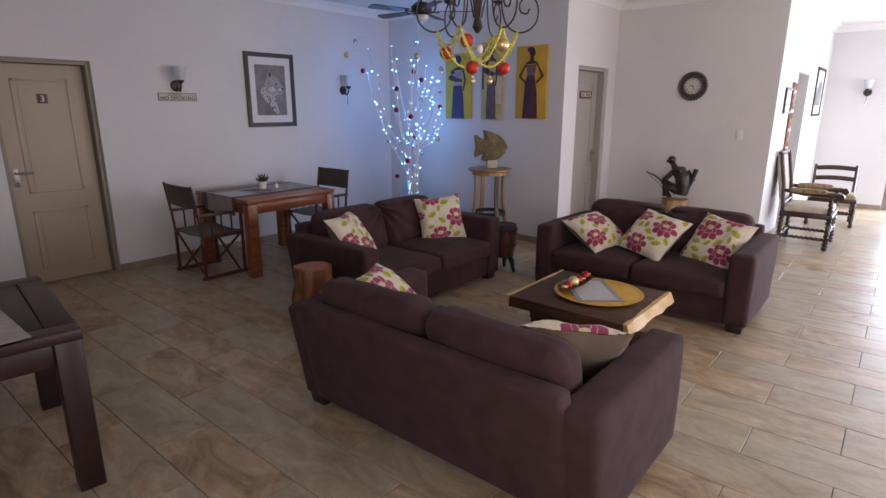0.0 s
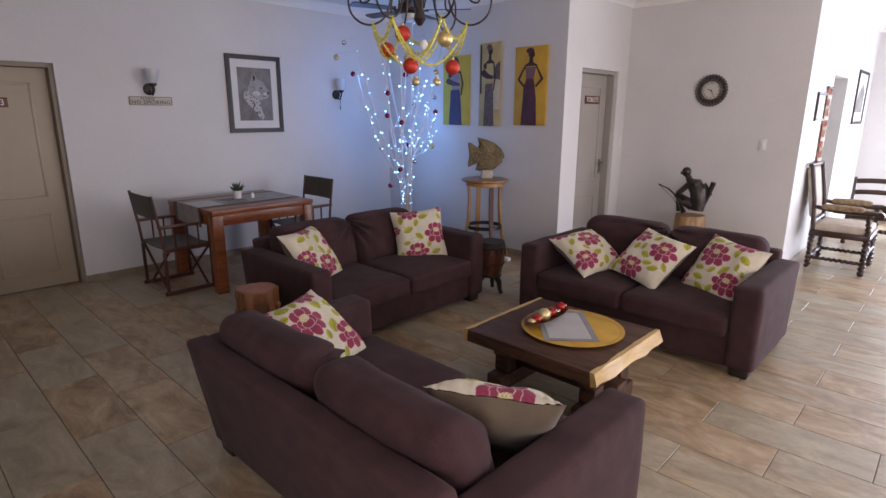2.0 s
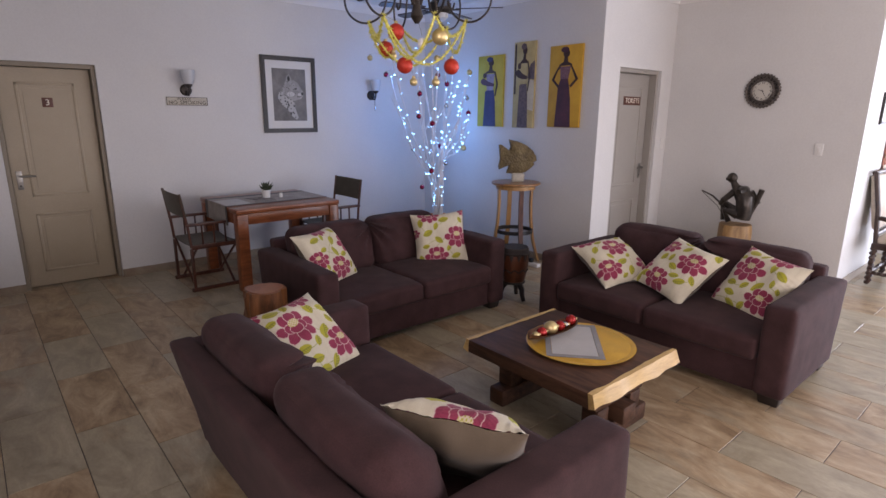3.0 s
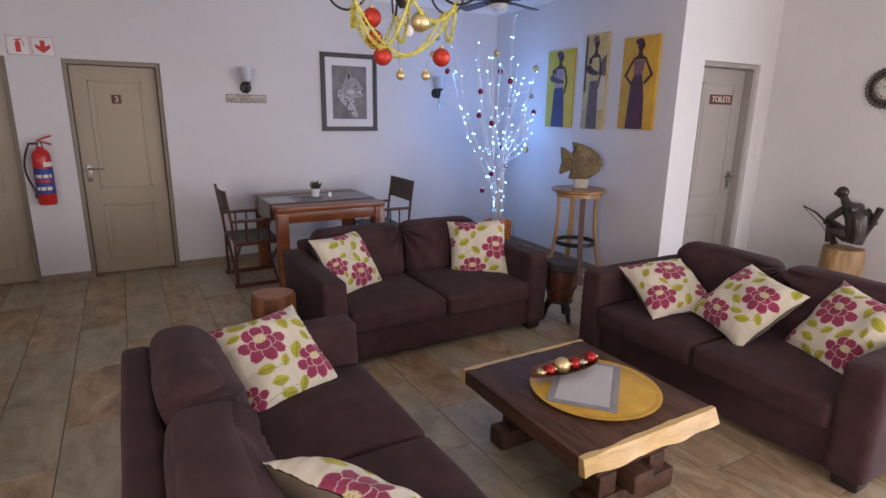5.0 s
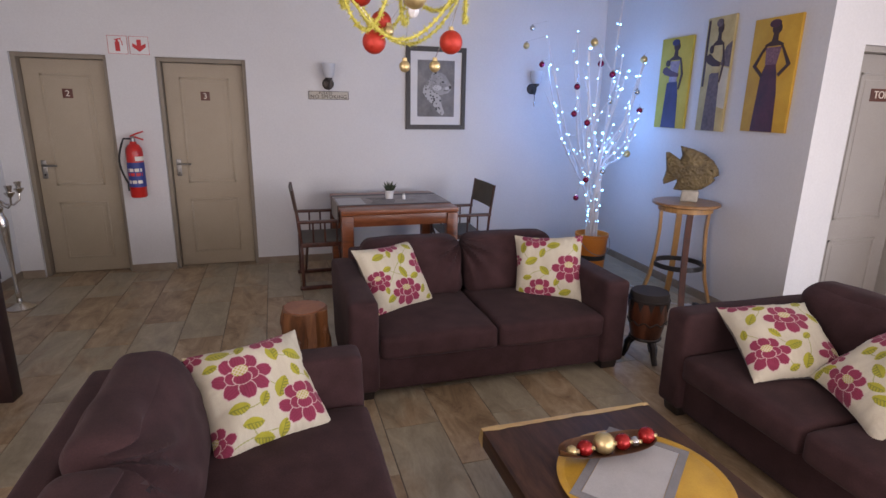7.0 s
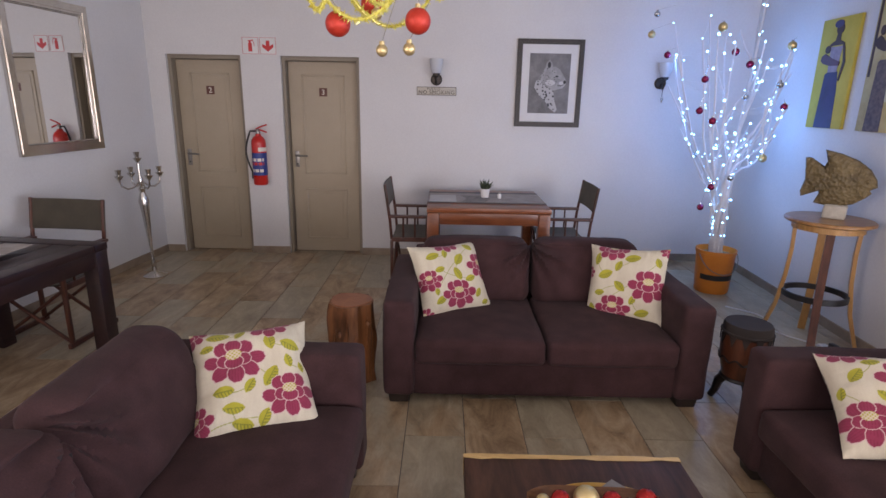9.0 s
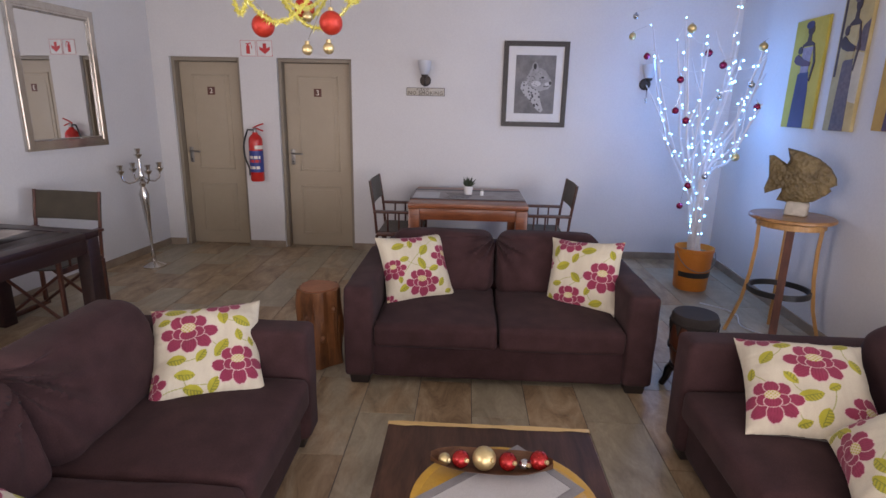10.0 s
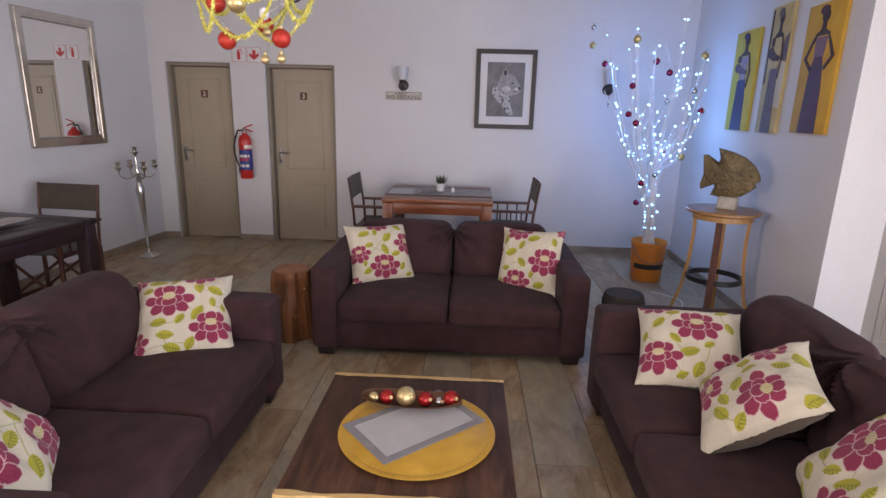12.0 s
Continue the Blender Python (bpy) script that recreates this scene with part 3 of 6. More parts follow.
# ---- doors ----
def door(name, x0, x1, y, top, paint, label, number=None, handle_left=True, surround=DOORFRAME):
    d = new(name)
    d.matrix_world = NORTH((x0 + x1) / 2, 0, y)
    structure(d, label, "door")
    w = (x1 - x0) / 2
    deep = -0.12
    f = bmesh.new()
    box(-w, -w + 0.035, 0, top, deep - 0.04, -0.035, 0.003, 1, f)
    box(w - 0.035, w, 0, top, deep - 0.04, -0.035, 0.003, 1, f)
    box(-w + 0.035, w - 0.035, top - 0.04, top, deep - 0.04, -0.035, 0.003, 1, f)
    part("door_frame", f, surround, d)
    a = w - 0.04
    leaf = box(-a, a, 0.006, top - 0.044, deep - 0.04, deep, 0.002, 1)
    part("leaf", leaf, paint, d)
    for z0, z1 in ((0.14, 0.70), (0.86, top - 0.17)):
        s = 0.13
        fr = bmesh.new()
        for b in ((-a + s, a - s, z0, z0 + 0.022), (-a + s, a - s, z1 - 0.022, z1), (-a + s, -a + s + 0.022, z0, z1), (a - s - 0.022, a - s, z0, z1)):
            box(b[0], b[1], b[2], b[3], deep - 0.004, deep + 0.007, 0.004, 2, fr)
        part("panel_moulding", fr, paint, d)
        part("panel", soft_box(-a + s + 0.05, a - s - 0.05, z0 + 0.05, z1 - 0.05, deep - 0.006, deep + 0.005, 0.005, n=4), paint, d)
    sx = -1 if handle_left else 1
    hx = sx * (a - 0.055)
    hd = part("door_handle", box(hx - 0.022, hx + 0.022, 0.93, 1.10, deep, deep + 0.008, 0.003), STEEL, d, "brushed steel lever handle")
    lv = tube([(hx, 1.055, deep), (hx, 1.055, deep + 0.045), (hx - sx * 0.02, 1.055, deep + 0.055), (hx - sx * 0.12, 1.052, deep + 0.055)], 0.0095, 10)
    part("lever", lv, STEEL, hd)
    part("keyhole", lathe([(0.008, 0), (0.008, 0.002)], 12), BLACK, hd).matrix_local = pose(hx, 0.965, deep + 0.0075)
    if number:
        pl = part("number_plate", box(-0.042, 0.042, 1.665, 1.749, deep, deep + 0.006, 0.002), PLATEBROWN, d, "brown plate with the number " + number)
        text_mesh("numeral", number, 0.075, LETTER, pl, pose(0, 1.705, deep + 0.0075))
    return d


door("door_1", *D2, WY, DOORTOP, DOOR, "closed taupe two-panel door numbered 2", "2")
door("door_2", *D3, WY, DOORTOP, DOOR, "closed taupe two-panel door numbered 3", "3")
toilet = door("door_3", *TD, TY, 2.115, DOORGREY, "closed grey-taupe toilet door in a recess", None, False, DOORGREY)
tpl = part("sign_plate", box(-0.125, 0.215, 1.745, 1.835, -0.12, -0.112, 0.002), PLATEBROWN, toilet, "brown sign reading TOILETS")
text_mesh("lettering", "TOILETS", 0.075, LETTER, tpl, pose(0.045, 1.79, -0.1105))


# ---- light switches ----
def switch(m, label):
    s = thing("light_switch", m, label, "light switch", "light switches")
    part("cover", box(-0.036, 0.036, -0.058, 0.058, 0, 0.008, 0.003), WHITE, s)
    part("rocker", box(-0.012, 0.012, -0.022, 0.022, 0.006, 0.012, 0.002), WHITE, s)


switch(NORTH(7.70, 1.32, TY), "white plastic light switch beside the toilet door")
switch(EASTW(1.66, 1.33, CX), "white plastic light switch on the clock wall")


# ---- fire signs and extinguisher ----
def sign_square(x, z, kind, label):
    s = thing("fire_sign", NORTH(x, z), label, "sign", "fire signs")
    part("board", box(-0.08, 0.08, -0.078, 0.078, 0, 0.004, 0.001), WHITE, s)
    if kind == "arrow":
        g = prism([(-0.018, 0.05), (0.018, 0.05), (0.018, 0.0), (0.055, 0.018), (0.055, -0.012), (0.0, -0.055), (-0.055, -0.012), (-0.055, 0.018), (-0.018, 0.0)], 0.0038, 0.0052)
        part("arrow", g, SIGNRED, s)
    else:
        g = box(-0.02, 0.018, -0.055, 0.025, 0.0038, 0.0052, 0)
        box(-0.012, 0.01, 0.025, 0.04, 0.0038, 0.0052, 0, bm=g)
        prism([(-0.03, 0.045), (0.03, 0.058), (0.034, 0.05), (-0.01, 0.038)], 0.0038, 0.0052, g)
        prism([(0.026, 0.05), (0.04, 0.03), (0.042, -0.005), (0.036, -0.005), (0.034, 0.03), (0.022, 0.045)], 0.0038, 0.0052, g)
        part("pictogram", g, SIGNRED, s)
    e = bmesh.new()
    for b in ((-0.08, 0.08, 0.075, 0.078), (-0.08, 0.08, -0.078, -0.075), (-0.08, -0.077, -0.075, 0.075), (0.077, 0.08, -0.075, 0.075)):
        box(b[0], b[1], b[2], b[3], 0.0038, 0.005, 0, bm=e)
    part("border", e, SIGNRED, s)


sign_square(1.50, 2.14, "can", "white square sign with a red extinguisher pictogram")
sign_square(1.675, 2.14, "arrow", "white square sign with a red downward arrow")


def extinguisher():
    e = thing("fire_extinguisher", pose(1.545, WY - 0.085, 0.765), "red fire extinguisher with blue label hanging between two doors", "fire extinguisher")
    r = 0.072
    prof = [(0.0, 0.0), (r * 0.9, 0.0), (r, 0.012), (r, 0.42), (r * 0.94, 0.455), (r * 0.7, 0.485), (0.03, 0.5), (0.026, 0.52), (0.0, 0.52)]
    part("cylinder", lathe(prof, 32), RED, e)
    lab = lathe([(r + 0.001, 0.10), (r + 0.001, 0.33)], 32, False)
    bmesh.ops.delete(lab, geom=[f for f in lab.faces if f.calc_center_median().y > 0.02], context='FACES')
    lb = part("label", lab, LABELBLUE, e, "blue printed label")
    for k, (z0, z1) in enumerate(((0.245, 0.275), (0.205, 0.235), (0.135, 0.165))):
        st = lathe([(r + 0.002, z0), (r + 0.002, z1)], 48, False)
        keep = []
        for i, f in enumerate(st.faces):
            c = f.calc_center_median()
            if c.y > -0.045 or (i * 7 + k * 3) % 5 == 0:
                keep.append(f)
        bmesh.ops.delete(st, geom=keep, context='FACES')
        part("label_lines", st, (LETTER, SIGNRED, LETTER)[k], lb)
    band = lathe([(r + 0.002, 0.345), (r + 0.002, 0.385)], 32, False)
    bmesh.ops.delete(band, geom=[f for f in band.faces if f.calc_center_median().x < 0.02], context='FACES')
    part("white_sticker", band, LETTER, lb)
    part("valve", lathe([(0.02, 0.515), (0.022, 0.53), (0.018, 0.56), (0.01, 0.57)], 16), STEEL, e)
    part("grip", tube([(-0.03, 0, 0.545), (0.02, 0, 0.56), (0.09, 0, 0.535)], 0.008, 8), RED, e)
    part("trigger", tube([(-0.02, 0, 0.565), (0.03, 0, 0.59), (0.095, 0, 0.612)], 0.0075, 8), RED, e)
    hose = [(-0.015, 0, 0.545)] + [(-0.075 - 0.055 * math.sin(a), -0.01, 0.545 - 0.42 * a / math.pi * 1.0) for a in [math.pi * k / 12 for k in range(0, 13)]]
    part("hose", tube(hose, 0.009, 10), RUBBER, e)
    part("nozzle", lathe([(0.012, 0.0), (0.013, 0.05), (0.009, 0.09)], 12), BLACK, e).matrix_local = pose(-0.075, -0.01, 0.06)
    part("bracket", box(-0.03, 0.03, 0.05, 0.084, 0.40, 0.44, 0.003), STEEL, e)


extinguisher()


# ---- mirror and framed pictures ----
def frame_bars(w, h, fw, depth, prof=0.006, n=3):
    """Four bars of a picture frame, in steps like a moulding."""
    bars = []
    for k in range(4):
        b = bmesh.new()
        L = (w if k < 2 else h)
        for s in range(n):
            i0, i1 = fw * s / n, fw * (s + 1) / n
            hgt = depth * (0.6 + 0.4 * math.sin(math.pi * (s + 0.5) / n))
            pts = [(-L / 2 + i0, -i0), (L / 2 - i0, -i0), (L / 2 - i1, -i1), (-L / 2 + i1, -i1)]
            prism(pts, 0, hgt, b)
        m = [pose(0, h / 2, 0), pose(0, -h / 2, 0, 0, 0, 180), pose(-w / 2, 0, 0, 0, 0, 90), pose(w / 2, 0, 0, 0, 0, -90)][k]
        bars.append(turn(b, m))
    return bars


def wall_mirror():
    w, h = 0.90, 1.17
    m = thing("wall_mirror", WESTW(4.868, 1.765, MX_AT(4.868) + 0.006) @ pose(0, 0, 0, 0, -5), "large mirror in a beaded silver frame", "mirror")
    for b in frame_bars(w, h, 0.075, 0.03, n=4):
        part("frame", b, SILVER, m)
    bead = bmesh.new()
    for (ax, L, o) in (("x", w, h), ("y", h, w)):
        n = int(L / 0.02)
        for k in range(n):
            p = -L / 2 + 0.08 + (L - 0.16) * k / (n - 1)
            for s in (-1, 1):
                q = s * (o / 2 - 0.082)
                ball(0.008, (p, q, 0.014) if ax == "x" else (q, p, 0.014), 6, 4, bead)
    part("beading", bead, SILVER, m)
    part("glass", box(-w / 2 + 0.07, w / 2 - 0.07, -h / 2 + 0.07, h / 2 - 0.07, 0.002, 0.01, 0), MIRROR, m, "clear mirror glass", False)


wall_mirror()


def leopard_picture():
    w, h = 0.665, 0.85
    p = thing("framed_picture", NORTH(4.497, 1.83), "charcoal drawing of a spotted cat with white mount in dark frame", "picture")
    for b in frame_bars(w, h, 0.05, 0.026):
        part("frame", b, FRAMEBLACK, p)
    part("mount", box(-w / 2 + 0.045, w / 2 - 0.045, -h / 2 + 0.045, h / 2 - 0.045, 0.001, 0.01, 0), PAPER, p, "white mount board")
    part("drawing", box(-0.205, 0.205, -0.29, 0.29, 0.009, 0.012, 0), SKETCHGREY, p, "grey charcoal drawing")
    light = noisy("spotted_charcoal", (0.2, 0.2, 0.19), (0.5, 0.49, 0.48), 0.9, 16.0, 60, 0.05)
    vor = light.node_tree.nodes.new("ShaderNodeTexVoronoi")
    vor.inputs["Scale"].default_value = 34.0
    ln(light, coords(light), vor.inputs[0])
    spots = ramp(light, vor.outputs["Distance"], [(0.28, (0.04, 0.04, 0.04)), (0.42, (0.46, 0.45, 0.44))])
    ln(light, spots, bsdf(light).inputs["Base Color"])
    pale = noisy("pale_charcoal", (0.22, 0.215, 0.21), (0.42, 0.41, 0.4), 0.9, 10.0, 60, 0.05)
    dark = noisy("soft_charcoal_black", (0.035, 0.034, 0.033), (0.07, 0.068, 0.066), 0.9, 20.0)
    white = noisy("chalk_white", (0.5, 0.49, 0.48), (0.62, 0.61, 0.6), 0.9, 20.0)
    oval = lambda x, y, rx, ry, n=14: [(x + rx * math.cos(2 * math.pi * k / n), y + ry * math.sin(2 * math.pi * k / n)) for k in range(n)]
    coat = [(-0.137, 0.026), (-0.148, -0.037), (-0.10, -0.11), (-0.037, -0.16), (0.01, -0.234), (0.074, -0.28), (0.096, -0.25), (0.06, -0.15), (0.048, -0.067), (0.02, -0.02), (-0.05, 0.05)]
    part("chest_shape", prism(coat, 0.0118, 0.0128), light, p)
    head = [(-0.09, 0.07), (-0.05, 0.15), (0.0, 0.165), (0.055, 0.165), (0.10, 0.14), (0.135, 0.095), (0.166, 0.04), (0.17, 0.0), (0.135, -0.042), (0.096, -0.052), (0.048, -0.067), (-0.02, -0.03), (-0.075, 0.0)]
    part("head_shape", prism(head, 0.0118, 0.0134), pale, p)
    part("ear_shape", prism([(-0.05, 0.13), (-0.035, 0.20), (-0.005, 0.235), (0.02, 0.205), (0.03, 0.155)], 0.0118, 0.0138), pale, p)
    part("ear_hollow", prism(oval(-0.008, 0.18, 0.016, 0.03), 0.0136, 0.0142), dark, p)
    part("eye_shape", prism(oval(0.075, 0.072, 0.016, 0.009), 0.0132, 0.014), dark, p)
    part("nose_shape", prism(oval(0.155, 0.018, 0.014, 0.018), 0.0132, 0.014), dark, p)
    part("mouth_line", prism([(0.15, -0.005), (0.12, -0.022), (0.085, -0.018), (0.086, -0.012), (0.12, -0.015), (0.15, 0.0)], 0.0132, 0.014), dark, p)
    part("muzzle_shape", prism(oval(0.125, 0.008, 0.026, 0.018), 0.0132, 0.0137), white, p)
    part("cheek_shape", prism(oval(0.01, 0.01, 0.05, 0.028), 0.0132, 0.0137), white, p)
    rs = random.Random(21)
    for _ in range(46):
        x, y = rs.uniform(-0.11, 0.10), rs.uniform(-0.02, 0.15)
        if x * 0.55 + y < 0.145 and y > -0.35 * x - 0.04 and (x - 0.075) ** 2 + (y - 0.072) ** 2 > 0.0006 and x > -0.09 + 0.3 * abs(y - 0.06):
            part("coat_mark", prism(oval(x, y, rs.uniform(0.003, 0.006), rs.uniform(0.003, 0.005), 7), 0.0136, 0.0141), dark, p)


leopard_picture()


def small_frame(name, m, w, h, fw, inner, label, shapes=()):
    p = thing(name, m, label, "picture")
    for b in frame_bars(w, h, fw, 0.022):
        part("frame", b, FRAMEBLACK, p)
    part("picture_sheet", box(-w / 2 + fw * 0.9, w / 2 - fw * 0.9, -h / 2 + fw * 0.9, h / 2 - fw * 0.9, 0.001, 0.008, 0), inner, p)
    for bm, material in shapes:
        part("image", bm, material, p)


small_frame("framed_picture", NORTH(8.45, 1.72, HY), 0.44, 0.30, 0.03, PAPER, "small picture with white mount in black frame")
small_frame("framed_picture", NORTH(11.1, 1.87, HY), 0.85, 0.72, 0.04, PAPER, "large monochrome picture in dark frame in the hall",
            [(prism([(-0.3, -0.2), (0.3, -0.2), (0.28, 0.1), (0.1, 0.2), (-0.1, 0.12), (-0.25, 0.05)], 0.0075, 0.009), SKETCHGREY)])


def wall_hanging():
    h = thing("wall_hanging", NORTH(8.80, 1.5, HY), "long rust-red woven wall hanging on a rod", "wall hanging")
    part("rod", tube([(-0.16, 0.43, 0.02), (0.16, 0.43, 0.02)], 0.012, 8), OAKDARK, h)
    cl = bmesh.new()
    n = 14
    rows = [[cl.verts.new((-0.13 + 0.26 * i / 4, 0.42 - 0.87 * j / n, 0.012 + 0.004 * math.sin(i * 2 + j))) for i in range(5)] for j in range(n + 1)]
    for j in range(n):
        for i in range(4):
            cl.faces.new((rows[j][i], rows[j + 1][i], rows[j + 1][i + 1], rows[j][i + 1]))
    bmesh.ops.solidify(cl, geom=list(cl.faces), thickness=0.006)
    part("cloth", cl, HANGING, h)
    for k in range(7):
        z = 0.33 - k * 0.115
        part("woven_band", box(-0.115, 0.115, z - 0.022, z + 0.022, 0.016, 0.0205, 0.001), TAPESTRY if k % 2 else SEATCLOTH, h)


wall_hanging()


# ---- canvas paintings with plain figures ----
def painting(y0, y1, z0, z1, ground, dress, tall, arms, bodice, label):
    w, h = y1 - y0, z1 - z0
    ym = (y0 + y1) / 2
    slope = (PX - PXS) / (WY - TY)
    p = thing("canvas_painting", EASTW(ym, (z0 + z1) / 2, PX - slope * (WY - ym) - 0.001) @ pose(0, 0, 0, 0, -math.degrees(math.atan(slope))), label, "painting", "three canvas paintings")
    part("canvas", box(-w / 2, w / 2, -h / 2, h / 2, 0, 0.024, 0.002), ground, p)
    L0, L1 = 0.0238, 0.0258
    s = h
    ux = lambda v: v * w
    waist = 0.10 if arms else 0.02
    gown = [(ux(-0.26), -h / 2 + 0.002), (ux(0.24), -h / 2 + 0.002), (ux(0.2), -0.15 * s), (ux(0.14), 0.02 * s), (ux(0.10), waist * s), (ux(-0.12), waist * s), (ux(-0.2), 0.0)]
    part("gown_shape", prism(gown, L0, L1), dress, p)
    bod = [(ux(-0.13), waist * s - 0.004), (ux(0.11), waist * s - 0.004), (ux(0.15), 0.2 * s), (ux(0.17), 0.245 * s), (ux(-0.17), 0.245 * s), (ux(-0.15), 0.2 * s)]
    part("bodice_shape", prism(bod, L0, L1 + 0.0008), bodice, p)
    sh = [(ux(-0.2), 0.2 * s), (ux(-0.19), 0.27 * s), (ux(-0.06), 0.3 * s), (ux(-0.04), 0.36 * s), (ux(0.06), 0.36 * s), (ux(0.07), 0.3 * s), (ux(0.2), 0.27 * s), (ux(0.22), 0.2 * s), (ux(0.15), 0.255 * s), (ux(-0.14), 0.255 * s)]
    part("shoulder_shape", prism(sh, L0, L1 + 0.0012), SKIN, p)
    hd = [(ux(0.02) + 0.10 * w * math.cos(a), 0.40 * s + 0.048 * s * math.sin(a)) for a in [2 * math.pi * k / 18 for k in range(18)]]
    part("head_shape", prism(hd, L0, L1 + 0.002), SKIN, p)
    wrap = [(ux(-0.03) + 0.12 * w * math.cos(a), 0.445 * s + 0.035 * s * math.sin(a)) for a in [2 * math.pi * k / 18 for k in range(18)]]
    part("headwrap_shape", prism(wrap, L0, L1 + 0.003), dress, p)
    if bodice is BEIGECANVAS:
        # blocks of colour behind the mosaic gown
        for name, pts, material in (("sky_block", [(0.16, 0.08), (0.49, 0.06), (0.49, 0.28), (0.30, 0.24), (0.2, 0.16)], MOSAIC), ("pale_block", [(0.2, -0.28), (0.49, -0.30), (0.49, 0.05), (0.2, 0.07)], PALECLOTH),
                                    ("post_shape", [(-0.46, -0.10), (-0.38, -0.10), (-0.38, 0.48), (-0.46, 0.48)], SKIN)):
            part(name, prism([(ux(x), y * s) for x, y in pts], L0, L1 - 0.0006), material, p)
    for sx in ((-1, 1) if arms else (1,)):
        arm = [(sx * ux(0.16), 0.26 * s), (sx * ux(0.22), 0.24 * s), (sx * ux(0.41), 0.09 * s), (sx * ux(0.2), -0.01 * s), (sx * ux(0.16), 0.01 * s), (sx * ux(0.33), 0.09 * s)]
        if not arms:
            arm = [(ux(0.16), 0.26 * s), (ux(0.22), 0.24 * s), (ux(0.30), 0.1 * s), (ux(0.22), -0.07 * s), (ux(0.18), -0.06 * s), (ux(0.24), 0.1 * s)]
        part("arm_shape", prism(arm, L0, L1 + 0.0028), SKIN, p)
    if not arms:
        b = [(ux(-0.36), 0.17 * s), (ux(-0.27), 0.19 * s), (ux(-0.05), 0.135 * s), (ux(0.16), 0.105 * s), (ux(0.14), 0.07 * s), (ux(-0.1), 0.075 * s), (ux(-0.3), 0.10 * s), (ux(-0.38), 0.13 * s)]
        part("bundle_shape", prism(b, L0, L1 + 0.0036), tall, p)
        b = [(ux(-0.22) + 0.075 * w * math.cos(a), 0.225 * s + 0.036 * s * math.sin(a)) for a in [2 * math.pi * k / 14 for k in range(14)]]
        part("small_head_shape", prism(b, L0, L1 + 0.0036), SKIN, p)


painting(4.56, 5.0, 1.49, 2.307, OLIVEYELLOW, NAVY, PLUM, False, PALEPAINT, "narrow yellow canvas with a dark blue gowned figure")
painting(4.075, 4.395, 1.488, 2.415, BEIGECANVAS, MOSAIC, SKIN, False, BEIGECANVAS, "narrow beige canvas with a brown mosaic gowned figure")
painting(3.44, 3.865, 1.507, 2.332, OCHRE, PLUM, NAVY, True, GLITTER, "ochre canvas with a plum gowned figure, elbows out")


# ---- wall lamps and no-smoking sign ----
def sconce(m, beads, label):
    s = thing("wall_lamp", m, label, "wall lamp", "wall lamps")
    part("wall_plate", lathe([(0.058, 0), (0.058, 0.008), (0.045, 0.02), (0.0, 0.026)], 24), IRON, s)
    part("arm", tube([(0, 0, 0.015), (0, -0.05, 0.05), (0, -0.055, 0.09), (0, -0.01, 0.115), (0, 0.03, 0.115)], 0.009, 8), IRON, s)
    cup = part("cup", lathe([(0.012, 0.02), (0.032, 0.035), (0.036, 0.055), (0.03, 0.06), (0.0, 0.05)], 20), IRON, s)
    cup.matrix_local = pose(0, 0, 0.115, -90)
    shade = lathe([(0.036, 0.055), (0.052, 0.09), (0.062, 0.14), (0.066, 0.19), (0.063, 0.19), (0.058, 0.14), (0.048, 0.09), (0.033, 0.058)], 24, False)
    part("shade", shade, LAMPGLASS, s, "frosted white glass shade").matrix_local = pose(0, 0, 0.115, -90)
    if beads:
        st = tube([(0, -0.06, 0.09), (0, -0.13, 0.09)], 0.003, 6)
        part("pull_cord", st, IRON, s)
        part("tassel", lathe([(0.004, 0.05), (0.011, 0.02), (0.013, 0.0)], 10), SILVER, s).matrix_local = pose(0, -0.14, 0.09, 90)


sconce(NORTH(3.36, 1.85), False, "unlit wall lamp with frosted glass shade above a no-smoking board")
sconce(NORTH(5.62, 1.855), True, "unlit wall lamp with frosted shade and pull cord")
sconce(EASTW(0.76, 1.88, FX), True, "unlit wall lamp on the far hall wall")


def smoking_sign():
    s = thing("no_smoking_sign", NORTH(3.363, 1.738), "weathered wooden board reading PLEASE NO SMOKING", "sign")
    part("board", box(-0.2, 0.2, -0.041, 0.041, 0, 0.012, 0.003), noisy("weathered_board", (0.46, 0.42, 0.34), (0.62, 0.58, 0.5), 0.8, 10.0, 60, 0.3, 0.003, 0, (1, 8, 1)), s)
    fr = bmesh.new()
    for b in ((-0.2, 0.2, 0.036, 0.041), (-0.2, 0.2, -0.041, -0.036), (-0.2, -0.195, -0.036, 0.036), (0.195, 0.2, -0.036, 0.036)):
        box(*b, 0.0115, 0.0145, 0, bm=fr)
    part("rim", fr, DARKLETTER, s)
    text_mesh("lettering", "PLEASE", 0.034, DARKLETTER, s, pose(-0.03, 0.020, 0.0135), "", 1.3)
    text_mesh("lettering", "NO SMOKING", 0.052, DARKLETTER, s, pose(0, -0.014, 0.0135), "", 1.15)


smoking_sign()


